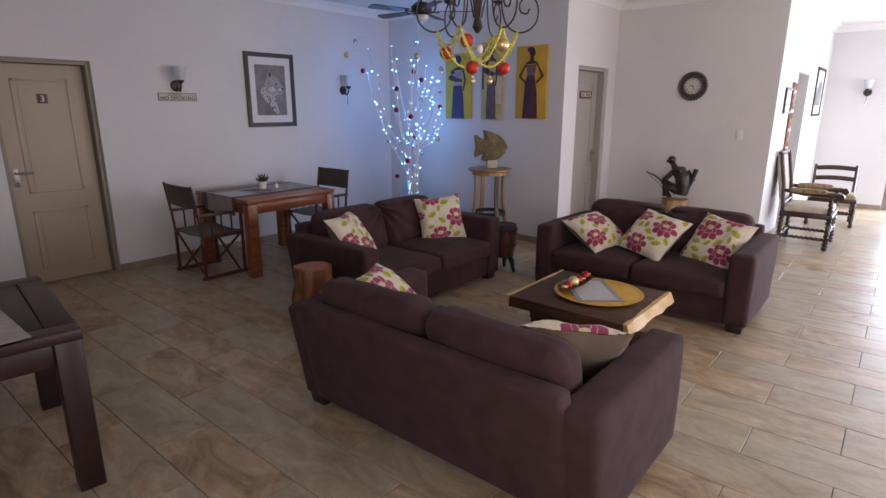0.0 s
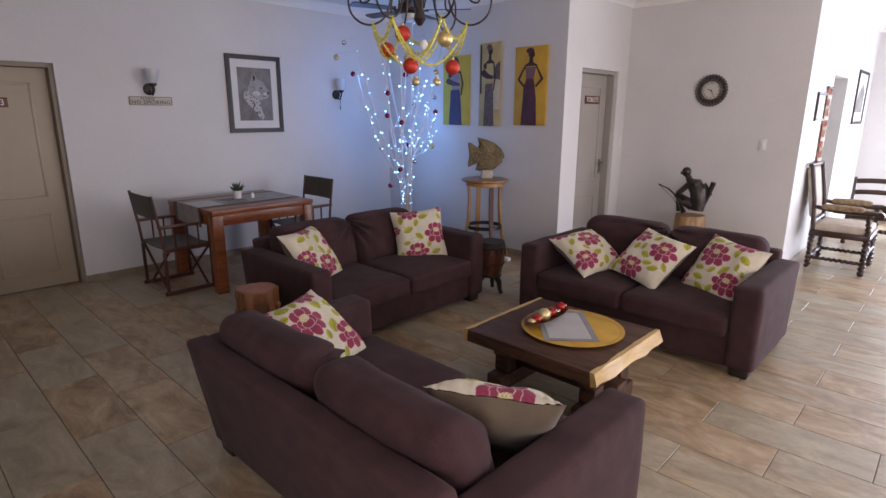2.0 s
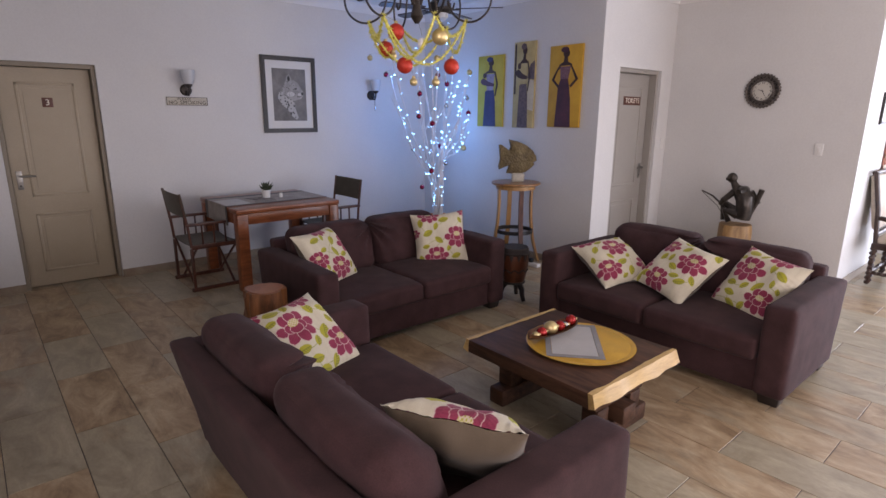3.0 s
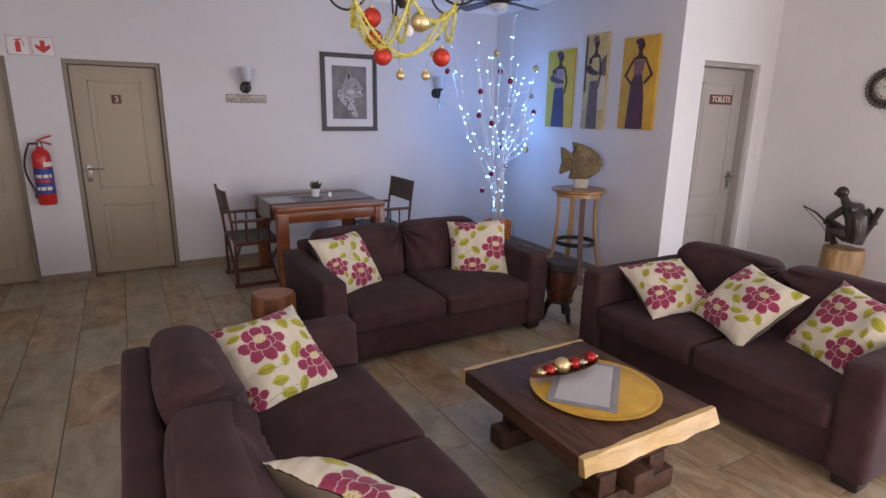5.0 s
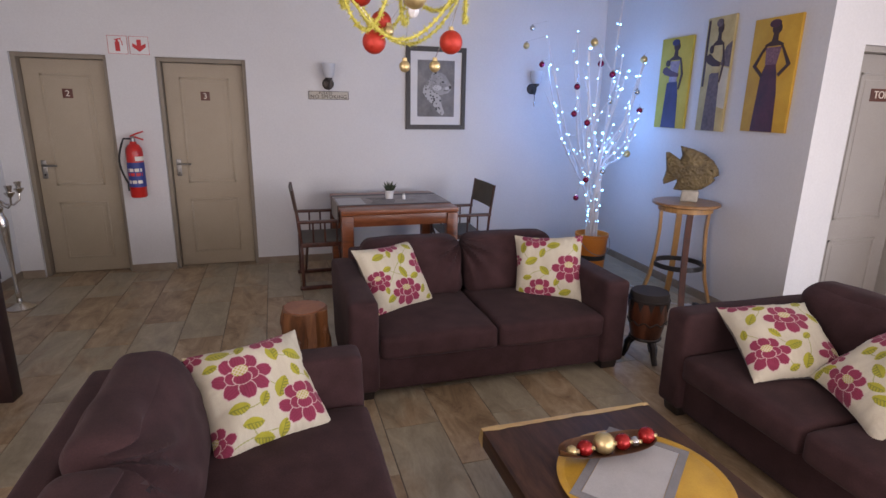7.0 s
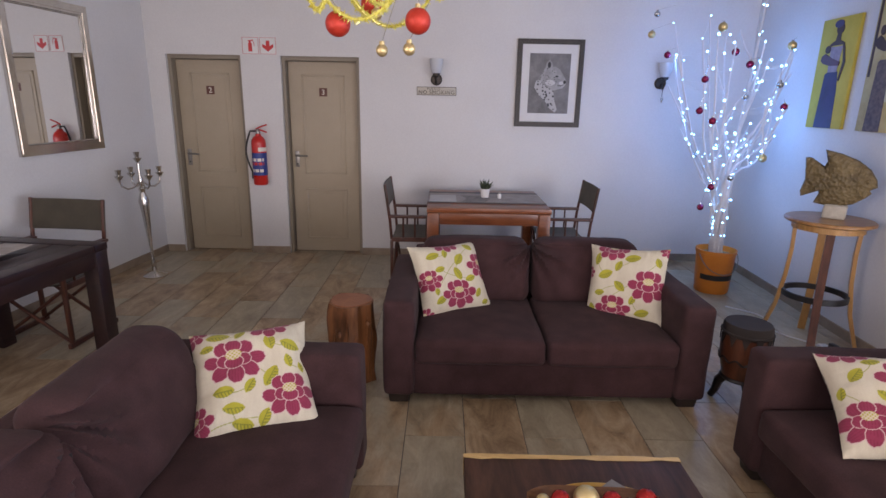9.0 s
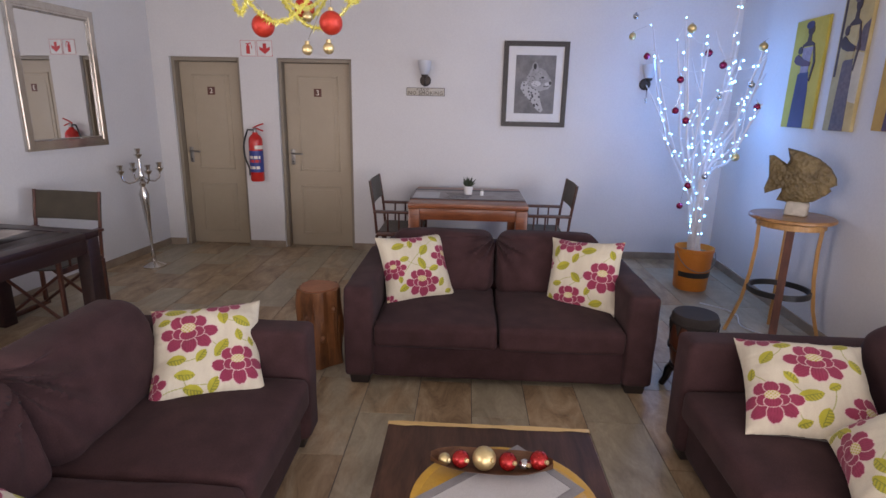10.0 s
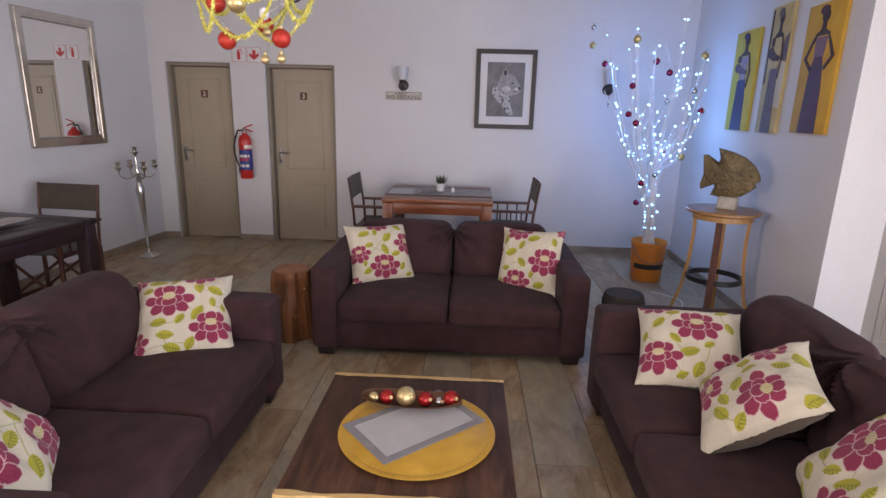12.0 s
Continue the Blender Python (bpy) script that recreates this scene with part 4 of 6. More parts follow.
# ---- wall clock ----
def clock():
    c = thing("wall_clock", EASTW(2.235, 1.888, CX), "round clock with an ornate dark bronze scroll frame", "clock")
    ring = bmesh.new()
    tube([(0.105 * math.cos(a), 0.105 * math.sin(a), 0.016) for a in [2 * math.pi * k / 48 for k in range(48)]], 0.012, 8, ring, True)
    tube([(0.155 * math.cos(a), 0.155 * math.sin(a), 0.012) for a in [2 * math.pi * k / 48 for k in range(48)]], 0.011, 8, ring, True)
    part("rim", ring, CLOCKBRONZE, c)
    orn = bmesh.new()
    for k in range(16):
        a = 2 * math.pi * k / 16
        ca, sa = math.cos(a), math.sin(a)
        sp = []
        for j in range(14):
            b = j * 0.55
            rr = 0.026 * (1 - j / 16)
            px, py = 0.135 + rr * math.cos(b), rr * math.sin(b) * (1 if k % 2 else -1)
            sp.append((px * ca - py * sa, px * sa + py * ca, 0.014))
        tube(sp, 0.0055, 6, orn)
        ball(0.012, (0.162 * ca, 0.162 * sa, 0.012), 8, 6, orn)
        ball(0.009, (0.165 * math.cos(a + 0.196), 0.165 * math.sin(a + 0.196), 0.012), 8, 6, orn)
    part("scrollwork", orn, CLOCKBRONZE, c)
    part("back", lathe([(0.158, 0.0), (0.158, 0.008)], 40), BRONZE, c)
    dial = part("dial", lathe([(0.098, 0.005), (0.098, 0.012)], 40), mat("dial_paper", 0.6, 0, (0.55, 0.52, 0.46)), c, "cream dial with dark numerals")
    for k, r in enumerate(("XII", "I", "II", "III", "IIII", "V", "VI", "VII", "VIII", "IX", "X", "XI")):
        a = radians(90 - 30 * k)
        text_mesh("numeral", r, 0.026, DARKLETTER, dial, pose(0.077 * math.cos(a), 0.077 * math.sin(a), 0.0128, 0, 0, -30 * k))
    for name, ang, L, wd in (("hour_hand_pointer", -140, 0.045, 0.004), ("minute_hand_pointer", -150, 0.072, 0.003)):
        a = radians(90 + ang)
        b = prism([(-wd, -0.012), (wd, -0.012), (wd * 0.4, L), (-wd * 0.4, L)], 0.0142, 0.0158)
        part(name.replace("_hand", ""), b, BLACK, c).matrix_local = pose(0, 0, 0.001 if L < 0.05 else 0.003, 0, 0, ang if L > 0.05 else 72)


clock()


# ---- seated bronze figure on a stump ----
def statue():
    b = bmesh.new()
    ball(0.046, (0, 0.085, 0.465), 14, 10, b, (0.82, 1.1, 1.15))
    ball(0.018, (0, 0.132, 0.45), 8, 6, b, (0.8, 1, 1))
    tube([(0, -0.06, 0.06), (0, -0.075, 0.16), (0, -0.065, 0.27), (0, -0.01, 0.335), (0, 0.04, 0.375), (0, 0.07, 0.43)], [0.078, 0.084, 0.09, 0.076, 0.038, 0.028], 14, b)
    tube([(-0.1, -0.03, 0.335), (-0.04, -0.04, 0.35), (0.04, -0.04, 0.35), (0.1, -0.03, 0.335)], [0.03, 0.045, 0.045, 0.03], 10, b)
    tube([(0.02, -0.1, 0.34), (0.06, -0.16, 0.24), (0.05, -0.06, 0.15), (0.02, 0.06, 0.16)], [0.036, 0.034, 0.03, 0.024], 8, b)
    tube([(-0.03, 0.04, 0.33), (-0.06, 0.12, 0.24), (-0.03, 0.16, 0.19)], [0.034, 0.03, 0.022], 8, b)
    tube([(0.02, 0.0, 0.11), (0.03, 0.16, 0.21), (0.02, 0.13, 0.02)], [0.055, 0.042, 0.03], 8, b)
    tube([(-0.03, -0.02, 0.1), (-0.06, 0.1, 0.13), (-0.05, 0.05, 0.02)], [0.055, 0.042, 0.03], 8, b)
    tube([(0.03, -0.1, 0.05), (0.03, -0.16, 0.22), (0.03, -0.2, 0.37)], [0.018, 0.022, 0.028], 8, b)
    tube([(0, 0.06, 0.02), (0, 0.14, 0.17), (0, 0.26, 0.26), (0, 0.38, 0.305)], [0.012, 0.011, 0.009, 0.006], 6, b)
    tube([(0, 0.10, 0.03), (0, 0.2, 0.16), (0, 0.38, 0.30)], 0.003, 5, b)
    ob = link_mesh("statue", b, BRONZE)
    ob.matrix_world = pose(7.50, 2.22, 0.555)
    tagged(ob, "dark bronze seated figure with a bow", "statue")
    st = thing("tree_stump", pose(7.50, 2.22, 0), "pale rough tree stump used as a pedestal", "pedestal")
    part("trunk", stump_mesh(0.155, 0.55, 5, 0.02), STUMP, st)


def stump_mesh(r, h, seed, rough):
    bm = bmesh.new()
    rings = []
    n, k = 28, 12
    for j in range(k + 1):
        z = h * j / k
        ring = []
        for i in range(n):
            a = 2 * math.pi * i / n
            q = r * (1 + 0.06 * math.sin(3 * a + seed) + 0.04 * math.sin(5 * a + seed * 2 + z * 3)) + rough * noise.noise((3 * math.cos(a) + seed, 3 * math.sin(a), z * 6))
            if j == k:
                q -= 0.004
            ring.append(bm.verts.new((q * math.cos(a), q * math.sin(a), z)))
        rings.append(ring)
    for a, b in zip(rings, rings[1:]):
        for i in range(n):
            j = (i + 1) % n
            bm.faces.new((a[i], a[j], b[j], b[i]))
    bm.faces.new(rings[0][::-1]), bm.faces.new(rings[-1])
    return bm


statue()


# ---- log stool ----
def log_stool():
    s = thing("log_stool", pose(2.92, 3.37, 0), "peeled reddish-brown log stool beside the sofa", "stool")
    part("trunk", stump_mesh(0.133, 0.50, 1, 0.03), BARK, s)
    top = [(0.118 * (1 + 0.06 * math.sin(3 * a + 1)) * math.cos(a), 0.118 * (1 + 0.06 * math.sin(3 * a + 1)) * math.sin(a)) for a in [2 * math.pi * k / 28 for k in range(28)]]
    part("cut_face", prism(top, 0.499, 0.504), wood("log_end_grain", (0.22, 0.07, 0.03), (0.36, 0.14, 0.06), 0.4, (3, 3, 3)), s, "smooth red cut face")
    for k in range(9):
        a = -2.9 + k * 0.33
        run = [(0.1365 + 0.004 * math.sin(k * 2.1)) for _ in range(6)]
        seam = [(r * (1 + 0.06 * math.sin(3 * (a + 0.04 * math.sin(j + k)) + 1)) * math.cos(a + 0.04 * math.sin(j + k)), r * (1 + 0.06 * math.sin(3 * (a + 0.04 * math.sin(j + k)) + 1)) * math.sin(a + 0.04 * math.sin(j + k)), 0.03 + (0.2 + 0.2 * ((k * 5) % 3) / 2) * j / 5) for j, r in enumerate(run)]
        part("bark_ridge", tube(seam, [0.002, 0.006, 0.007, 0.006, 0.007, 0.002], 6), BARK, s)
    for a, z in ((-1.9, 0.33), (-1.2, 0.2), (-2.5, 0.12), (-0.6, 0.38)):
        part("knot", ball(0.017, (0.132 * math.cos(a), 0.132 * math.sin(a), z), 10, 6, None, (1, 1, 1.4)), BARK, s)


log_stool()


# ---- drum ----
def drum():
    d = thing("hand_drum", pose(5.155, 3.16, 0), "carved wooden hand drum on three legs with dark hide", "drum")
    part("shell", lathe([(0.085, 0.15), (0.1, 0.18), (0.125, 0.30), (0.128, 0.38), (0.118, 0.47), (0.1, 0.47)], 28), DRUMWOOD, d)
    part("hide", lathe([(0.125, 0.425), (0.129, 0.43), (0.126, 0.475), (0.118, 0.49), (0.0, 0.487)], 28, False), DRUMSKIN, d, "dark stretched hide")
    part("lashing_ring", tube([(0.128 * math.cos(a), 0.128 * math.sin(a), 0.44) for a in [2 * math.pi * k / 28 for k in range(28)]], 0.008, 6, None, True), DRUMSKIN, d)
    for k in range(12):
        a = 2 * math.pi * k / 12
        part("hide_flap", prism([(-0.02, 0.0), (0.02, 0.0), (0.0, -0.06)], 0, 0.005), DRUMSKIN, d).matrix_local = Matrix.Rotation(a, 4, 'Z') @ pose(0.127, 0, 0.43, 90, 0, 90)
    part("carved_band", tube([(0.124 * math.cos(a), 0.124 * math.sin(a), 0.285 + 0.012 * math.sin(a * 10)) for a in [2 * math.pi * k / 60 for k in range(60)]], 0.006, 6, None, True), FOOT, d)
    part("base_ring", tube([(0.096 * math.cos(a), 0.096 * math.sin(a), 0.165) for a in [2 * math.pi * k / 28 for k in range(28)]], 0.012, 6, None, True), FOOT, d)
    for k in range(3):
        a = 2 * math.pi * k / 3 + 0.5
        part("leg", tube([(0.06, 0, 0.17), (0.105, 0, 0.11), (0.115, 0, 0.05), (0.135, 0, 0.005)], [0.03, 0.026, 0.02, 0.018], 8), FOOT, d).matrix_local = Matrix.Rotation(a, 4, 'Z')


drum()


# ---- stool with fish ----
def bar_stool():
    s = thing("plant_stand", pose(6.09, 4.01, -0.018), "round honey-wood stand with curved legs and black ring", "stand")
    part("top", lathe([(0.0, 0.905), (0.25, 0.905), (0.268, 0.915), (0.268, 0.928), (0.26, 0.935), (0.0, 0.935)], 40), STOOLTOP, s)
    part("apron", lathe([(0.2, 0.86), (0.215, 0.86), (0.215, 0.905), (0.2, 0.905), (0.2, 0.86)], 32, False), GOLDWOOD, s)
    for k, a in enumerate((242, 332, 62, 152)):
        flat = bmesh.new()
        pts = [(0.19, 0.88), (0.185, 0.7), (0.195, 0.5), (0.225, 0.28), (0.27, 0.12), (0.302, 0.018)]
        wd = 0.024
        va = [(flat.verts.new((r - 0.012, -wd, z)), flat.verts.new((r + 0.012, -wd, z)), flat.verts.new((r + 0.012, wd, z)), flat.verts.new((r - 0.012, wd, z))) for r, z in pts]
        for p, q in zip(va, va[1:]):
            for i in range(4):
                j = (i + 1) % 4
                flat.faces.new((p[i], p[j], q[j], q[i]))
        flat.faces.new(va[0][::-1]), flat.faces.new(va[-1])
        bmesh.ops.recalc_face_normals(flat, faces=list(flat.faces))
        part("leg", flat, CHAIRWOOD if k == 0 else GOLDWOOD, s, "dark wooden leg" if k == 0 else "").matrix_local = Matrix.Rotation(radians(a), 4, 'Z')
    part("foot_ring", lathe([(0.19, 0.37), (0.205, 0.37), (0.205, 0.41), (0.19, 0.41), (0.19, 0.37)], 36, False), BLACK, s, "black metal foot ring")


bar_stool()


def fish():
    outline = [(-0.14, 0.05), (-0.19, 0.10), (-0.215, 0.165), (-0.245, 0.16), (-0.235, 0.08), (-0.225, 0.0), (-0.245, -0.09), (-0.235, -0.13), (-0.195, -0.1), (-0.165, -0.05), (-0.135, -0.045),
               (-0.125, -0.10), (-0.15, -0.17), (-0.02, -0.185), (0.09, -0.155), (0.16, -0.10), (0.19, -0.065), (0.175, -0.045), (0.215, -0.02), (0.205, 0.03), (0.16, 0.10), (0.08, 0.16), (-0.02, 0.2), (-0.13, 0.225), (-0.105, 0.14)]
    b = bmesh.new()
    n = len(outline)
    c = Vector((0.02, 0.0))
    layers = []
    for f, z in ((1.0, 0.0), (0.97, 0.018), (0.8, 0.034), (0.5, 0.047), (0.2, 0.053)):
        layers.append([((c.x + (x - c.x) * f), (c.y + (y - c.y) * f), z) for x, y in outline])
    for sgn in (1, -1):
        rings = [[b.verts.new((x, y, sgn * z)) for x, y, z in L] for L in layers]
        for r0, r1 in zip(rings, rings[1:]):
            for i in range(n):
                j = (i + 1) % n
                b.faces.new((r0[i], r0[j], r1[j], r1[i]))
        b.faces.new(rings[-1])
    bmesh.ops.remove_doubles(b, verts=list(b.verts), dist=1e-5)
    bmesh.ops.recalc_face_normals(b, faces=list(b.faces))
    for s in (1, -1):
        ball(0.013, (0.155, 0.02, s * 0.042), 10, 6, b)
        tube([(0.115, 0.13, s * 0.03), (0.095, 0.05, s * 0.048), (0.105, -0.05, s * 0.046), (0.13, -0.11, s * 0.028)], 0.005, 6, b)
    for f in b.faces:
        f.material_index = 0
    base = soft_box(-0.08, 0.07, -0.275, -0.165, -0.05, 0.05, 0.02, (0, 0, 0), 8, 0.012, 4)
    for f in base.faces:
        f.material_index = 1
    merge(b, base)
    ob = link_mesh("fish_sculpture", b, [FISH, STONE])
    ux = Vector((0.77, -0.64, 0)).normalized()
    uz = Vector((0, 0, 1))
    nrm = ux.cross(uz)
    ob.matrix_world = Matrix(((ux.x, 0, nrm.x, 6.11), (ux.y, 0, nrm.y, 4.0), (0, 1, 0, 1.168), (0, 0, 0, 1))) @ Matrix.Diagonal((0.92, 0.92, 0.92, 1))
    tagged(ob, "carved wooden fish on a pale stone block", "sculpture")


fish()


def power_strip():
    p = thing("extension_lead", pose(6.14, 3.79, 0), "white extension socket with loose cable under the stand", "extension lead")
    part("socket_block", box(-0.03, 0.03, -0.12, 0.12, 0, 0.04, 0.006), WHITE, p)
    part("plug", box(-0.02, 0.02, -0.03, 0.03, 0.04, 0.085, 0.006), BLACK, p)
    pts = [(0.0, 0.12 + 0.05 * k, 0.006) for k in range(2)] + [(-0.09 * math.sin(k * 0.5) - 0.02 * k, 0.2 + 0.055 * k, 0.006) for k in range(1, 14)]
    part("cable", tube(pts, 0.005, 6), WHITE, p)


power_strip()


# ---- lit branch tree in a bucket ----
def led_tree():
    rnd = random.Random(4)
    cx, cy = 5.94, 5.15
    bk = thing("bucket", pose(cx, cy, 0), "orange plastic paint bucket filled with gravel", "bucket")
    part("body", lathe([(0.0, 0.0), (0.138, 0.0), (0.145, 0.01), (0.165, 0.36), (0.172, 0.365), (0.172, 0.395), (0.163, 0.395), (0.158, 0.36), (0.15, 0.34)], 32, False), BUCKET, bk)
    part("gravel", lathe([(0.0, 0.335), (0.155, 0.345)], 24, False), SOIL, bk)
    part("handle", tube([(0.17 * math.cos(a), -0.05 - 0.14 * abs(math.sin(a)), 0.36 - 0.16 * math.sin(a)) for a in [math.pi * k / 12 for k in range(13)]], 0.004, 6), STEEL, bk)
    lab = lathe([(0.1535, 0.13), (0.1565, 0.18)], 32, False)
    bmesh.ops.delete(lab, geom=[f for f in lab.faces if f.calc_center_median().y > -0.06], context='FACES')
    part("printed_band", lab, BLACK, bk, "dark printed band")
    tree = thing("branch_tree", pose(cx, cy, 0.33), "white painted branches strung with blue-white LED lights", "decorated tree")
    leds, tips = [], []
    # tips of the main branches; those of the second kind part at a fork above the bucket
    low, fork = Vector((-0.06, 0.01, 0.42)), Vector((-0.06, -0.13, 0.80))
    heads = [(-0.53, 0.22, 1.98, low), (-0.45, 0.34, 1.72, low), (-0.40, -0.06, 1.84, low), (-0.30, 0.06, 2.0, low), (-0.44, -0.40, 1.82, low), (-0.22, -0.24, 1.78, low),
             (0.11, 0.0, 2.33, fork), (0.30, -0.16, 1.70, fork), (0.18, -0.34, 1.76, fork), (0.02, -0.22, 1.82, fork), (0.24, -0.30, 1.34, fork), (0.08, -0.42, 1.08, fork), (-0.08, 0.22, 1.9, fork)]
    for k, (hx, hy, hz, knee) in enumerate(heads):
        root = Vector((0.045 * math.cos(k * 2.4), 0.045 * math.sin(k * 2.4), 0.0))
        tip = Vector((hx, hy, hz))
        off = Vector((0.03 * math.cos(k * 1.7), 0.03 * math.sin(k * 1.7), 0.05 * math.sin(k)))
        mid = (knee + off).lerp(tip, 0.45) + Vector((hx * 0.12, hy * 0.12, -0.03))
        pts = smooth_path([root, knee * 0.55 + root * 0.45 + off * 0.5, knee + off, mid, tip], 4)
        n = len(pts) - 1
        pts = [p + 0.022 * noise.noise_vector((k * 3.1, j * 0.45, 0.3)) * min(1, j / 4) for j, p in enumerate(pts)]
        rad = [(0.0165 if k != 6 else 0.021) * (1 - 0.76 * j / n) + 0.002 for j in range(n + 1)]
        br = part("branch", tube(pts, rad, 8), WHITEBARK, tree)
        for j in range(1, n + 1):
            for _ in range(2 if j > 8 else 1):
                if rnd.random() < (0.46 if j > 6 else 0.85):
                    leds.append(pts[j] + Vector((rnd.uniform(-1, 1), rnd.uniform(-1, 1), rnd.uniform(-1, 1))) * 0.028)
        for tw in range(3):
            j = min(n - 2, 9 + tw * 2 + rnd.randint(0, 1))
            p0 = pts[j]
            d = Vector((rnd.uniform(-0.5, 0.5) + hx * 0.5, rnd.uniform(-0.5, 0.5) + hy * 0.4, rnd.uniform(0.7, 1.2))).normalized()
            L = rnd.uniform(0.18, 0.38)
            side = Vector((rnd.uniform(-1, 1), rnd.uniform(-1, 1), 0)) * 0.06
            tp = [p0 + d * L * q + side * q * (1 - q) for q in (0, 0.25, 0.5, 0.75, 1.0)]
            tp = [Vector((min(max(p.x, -0.62), 0.40), min(max(p.y, -0.55), 0.6), p.z)) for p in tp]
            part("twig", tube(tp, [0.009, 0.008, 0.0065, 0.005, 0.003], 6), WHITEBARK, br)
            tips.append(tp[-1])
            for q in (1, 2, 3, 4):
                if rnd.random() < 0.28:
                    leds.append(tp[q] + Vector((rnd.uniform(-1, 1), rnd.uniform(-1, 1), rnd.uniform(-1, 1))) * 0.02)
    bm = bmesh.new()
    for p in leds:
        ball(rnd.choice((0.005, 0.0065, 0.0092)), p, 8, 6, bm)
    ob = part("led_string", bm, LED, tree, "blue-white glowing LED bulbs")
    tagged(ob, "", "", "", "stuff")
    wire = bmesh.new()
    order = sorted(leds, key=lambda p: (round(p.x * 3), p.z))
    for a, b in zip(order, order[1:]):
        if (a - b).length < 0.3:
            mid = (a + b) / 2 - Vector((0, 0, 0.02))
            tube([a, mid, b], 0.0012, 4, wire)
    tagged(part("led_wire", wire, WHITE, tree), "", "", "", "stuff")
    # baubles hang from twigs
    spots = [(5.423, 5.503, 2.075, 1), (6.158, 4.865, 1.644, 1), (5.602, 4.864, 1.526, 1), (5.824, 5.33, 0.74, 1), (5.782, 5.096, 0.961, 1), (5.864, 4.922, 1.966, 1), (5.984, 5.187, 1.25, 1), (5.602, 5.094, 1.856, 1),
             (5.594, 5.101, 1.602, 1), (5.75, 4.95, 2.06, 1), (6.001, 4.774, 1.246, 2), (5.329, 5.69, 2.265, 2), (5.477, 4.641, 2.203, 2), (6.10, 4.80, 2.10, 2), (5.833, 4.894, 1.068, 3), (6.038, 4.767, 1.81, 3),
             (5.278, 5.465, 2.405, 3), (5.723, 5.379, 1.208, 3), (5.88, 4.95, 1.72, 3)]
    spots = [(x - cx, y - cy, z - 0.33, kind) for x, y, z, kind in spots]
    for x, y, z, kind in spots:
        r = (0, 0.03, 0.033, 0.026)[kind]
        b = thing("bauble", pose(cx + x, cy + y, 0.33 + z), ("", "shiny plum-red glass bauble hanging on the tree", "shiny gold glass bauble hanging on the tree", "matt silver bauble hanging on the tree")[kind], "bauble", "tree baubles")
        part("globe", ball(r, (0, 0, 0), 16, 12), (None, BALLPINK, BALLGOLD, BALLSILVER)[kind], b)
        part("cap", lathe([(0.009, r - 0.002), (0.008, r + 0.008), (0.0, r + 0.009)], 10, False), SILVER, b)
        near = min(leds + tips, key=lambda p: (p - Vector((x, y, z + 0.08))).length)
        part("thread", tube([(0, 0, r + 0.006), (near.x - x, near.y - y, max(near.z - z, r + 0.03))], 0.0012, 4), SILVER, b)
    for k, (x, y, z, e) in enumerate(((-0.02, 0.16, 0.55, 5), (-0.28, 0.26, 1.15, 8), (0.17, 0.10, 1.15, 8), (-0.40, 0.3, 1.7, 8), (0.12, 0.2, 1.7, 8), (-0.12, -0.45, 0.8, 4), (-0.2, -0.45, 1.6, 4))):
        data = bpy.data.lights.new("led_glow", 'POINT')
        data.energy, data.color, data.shadow_soft_size = e * LED_POWER, (0.13, 0.40, 1.0), 0.08
        new("led_glow", data).location = (cx + x, cy + y, 0.33 + z)


LED_POWER = 0.45
led_tree()


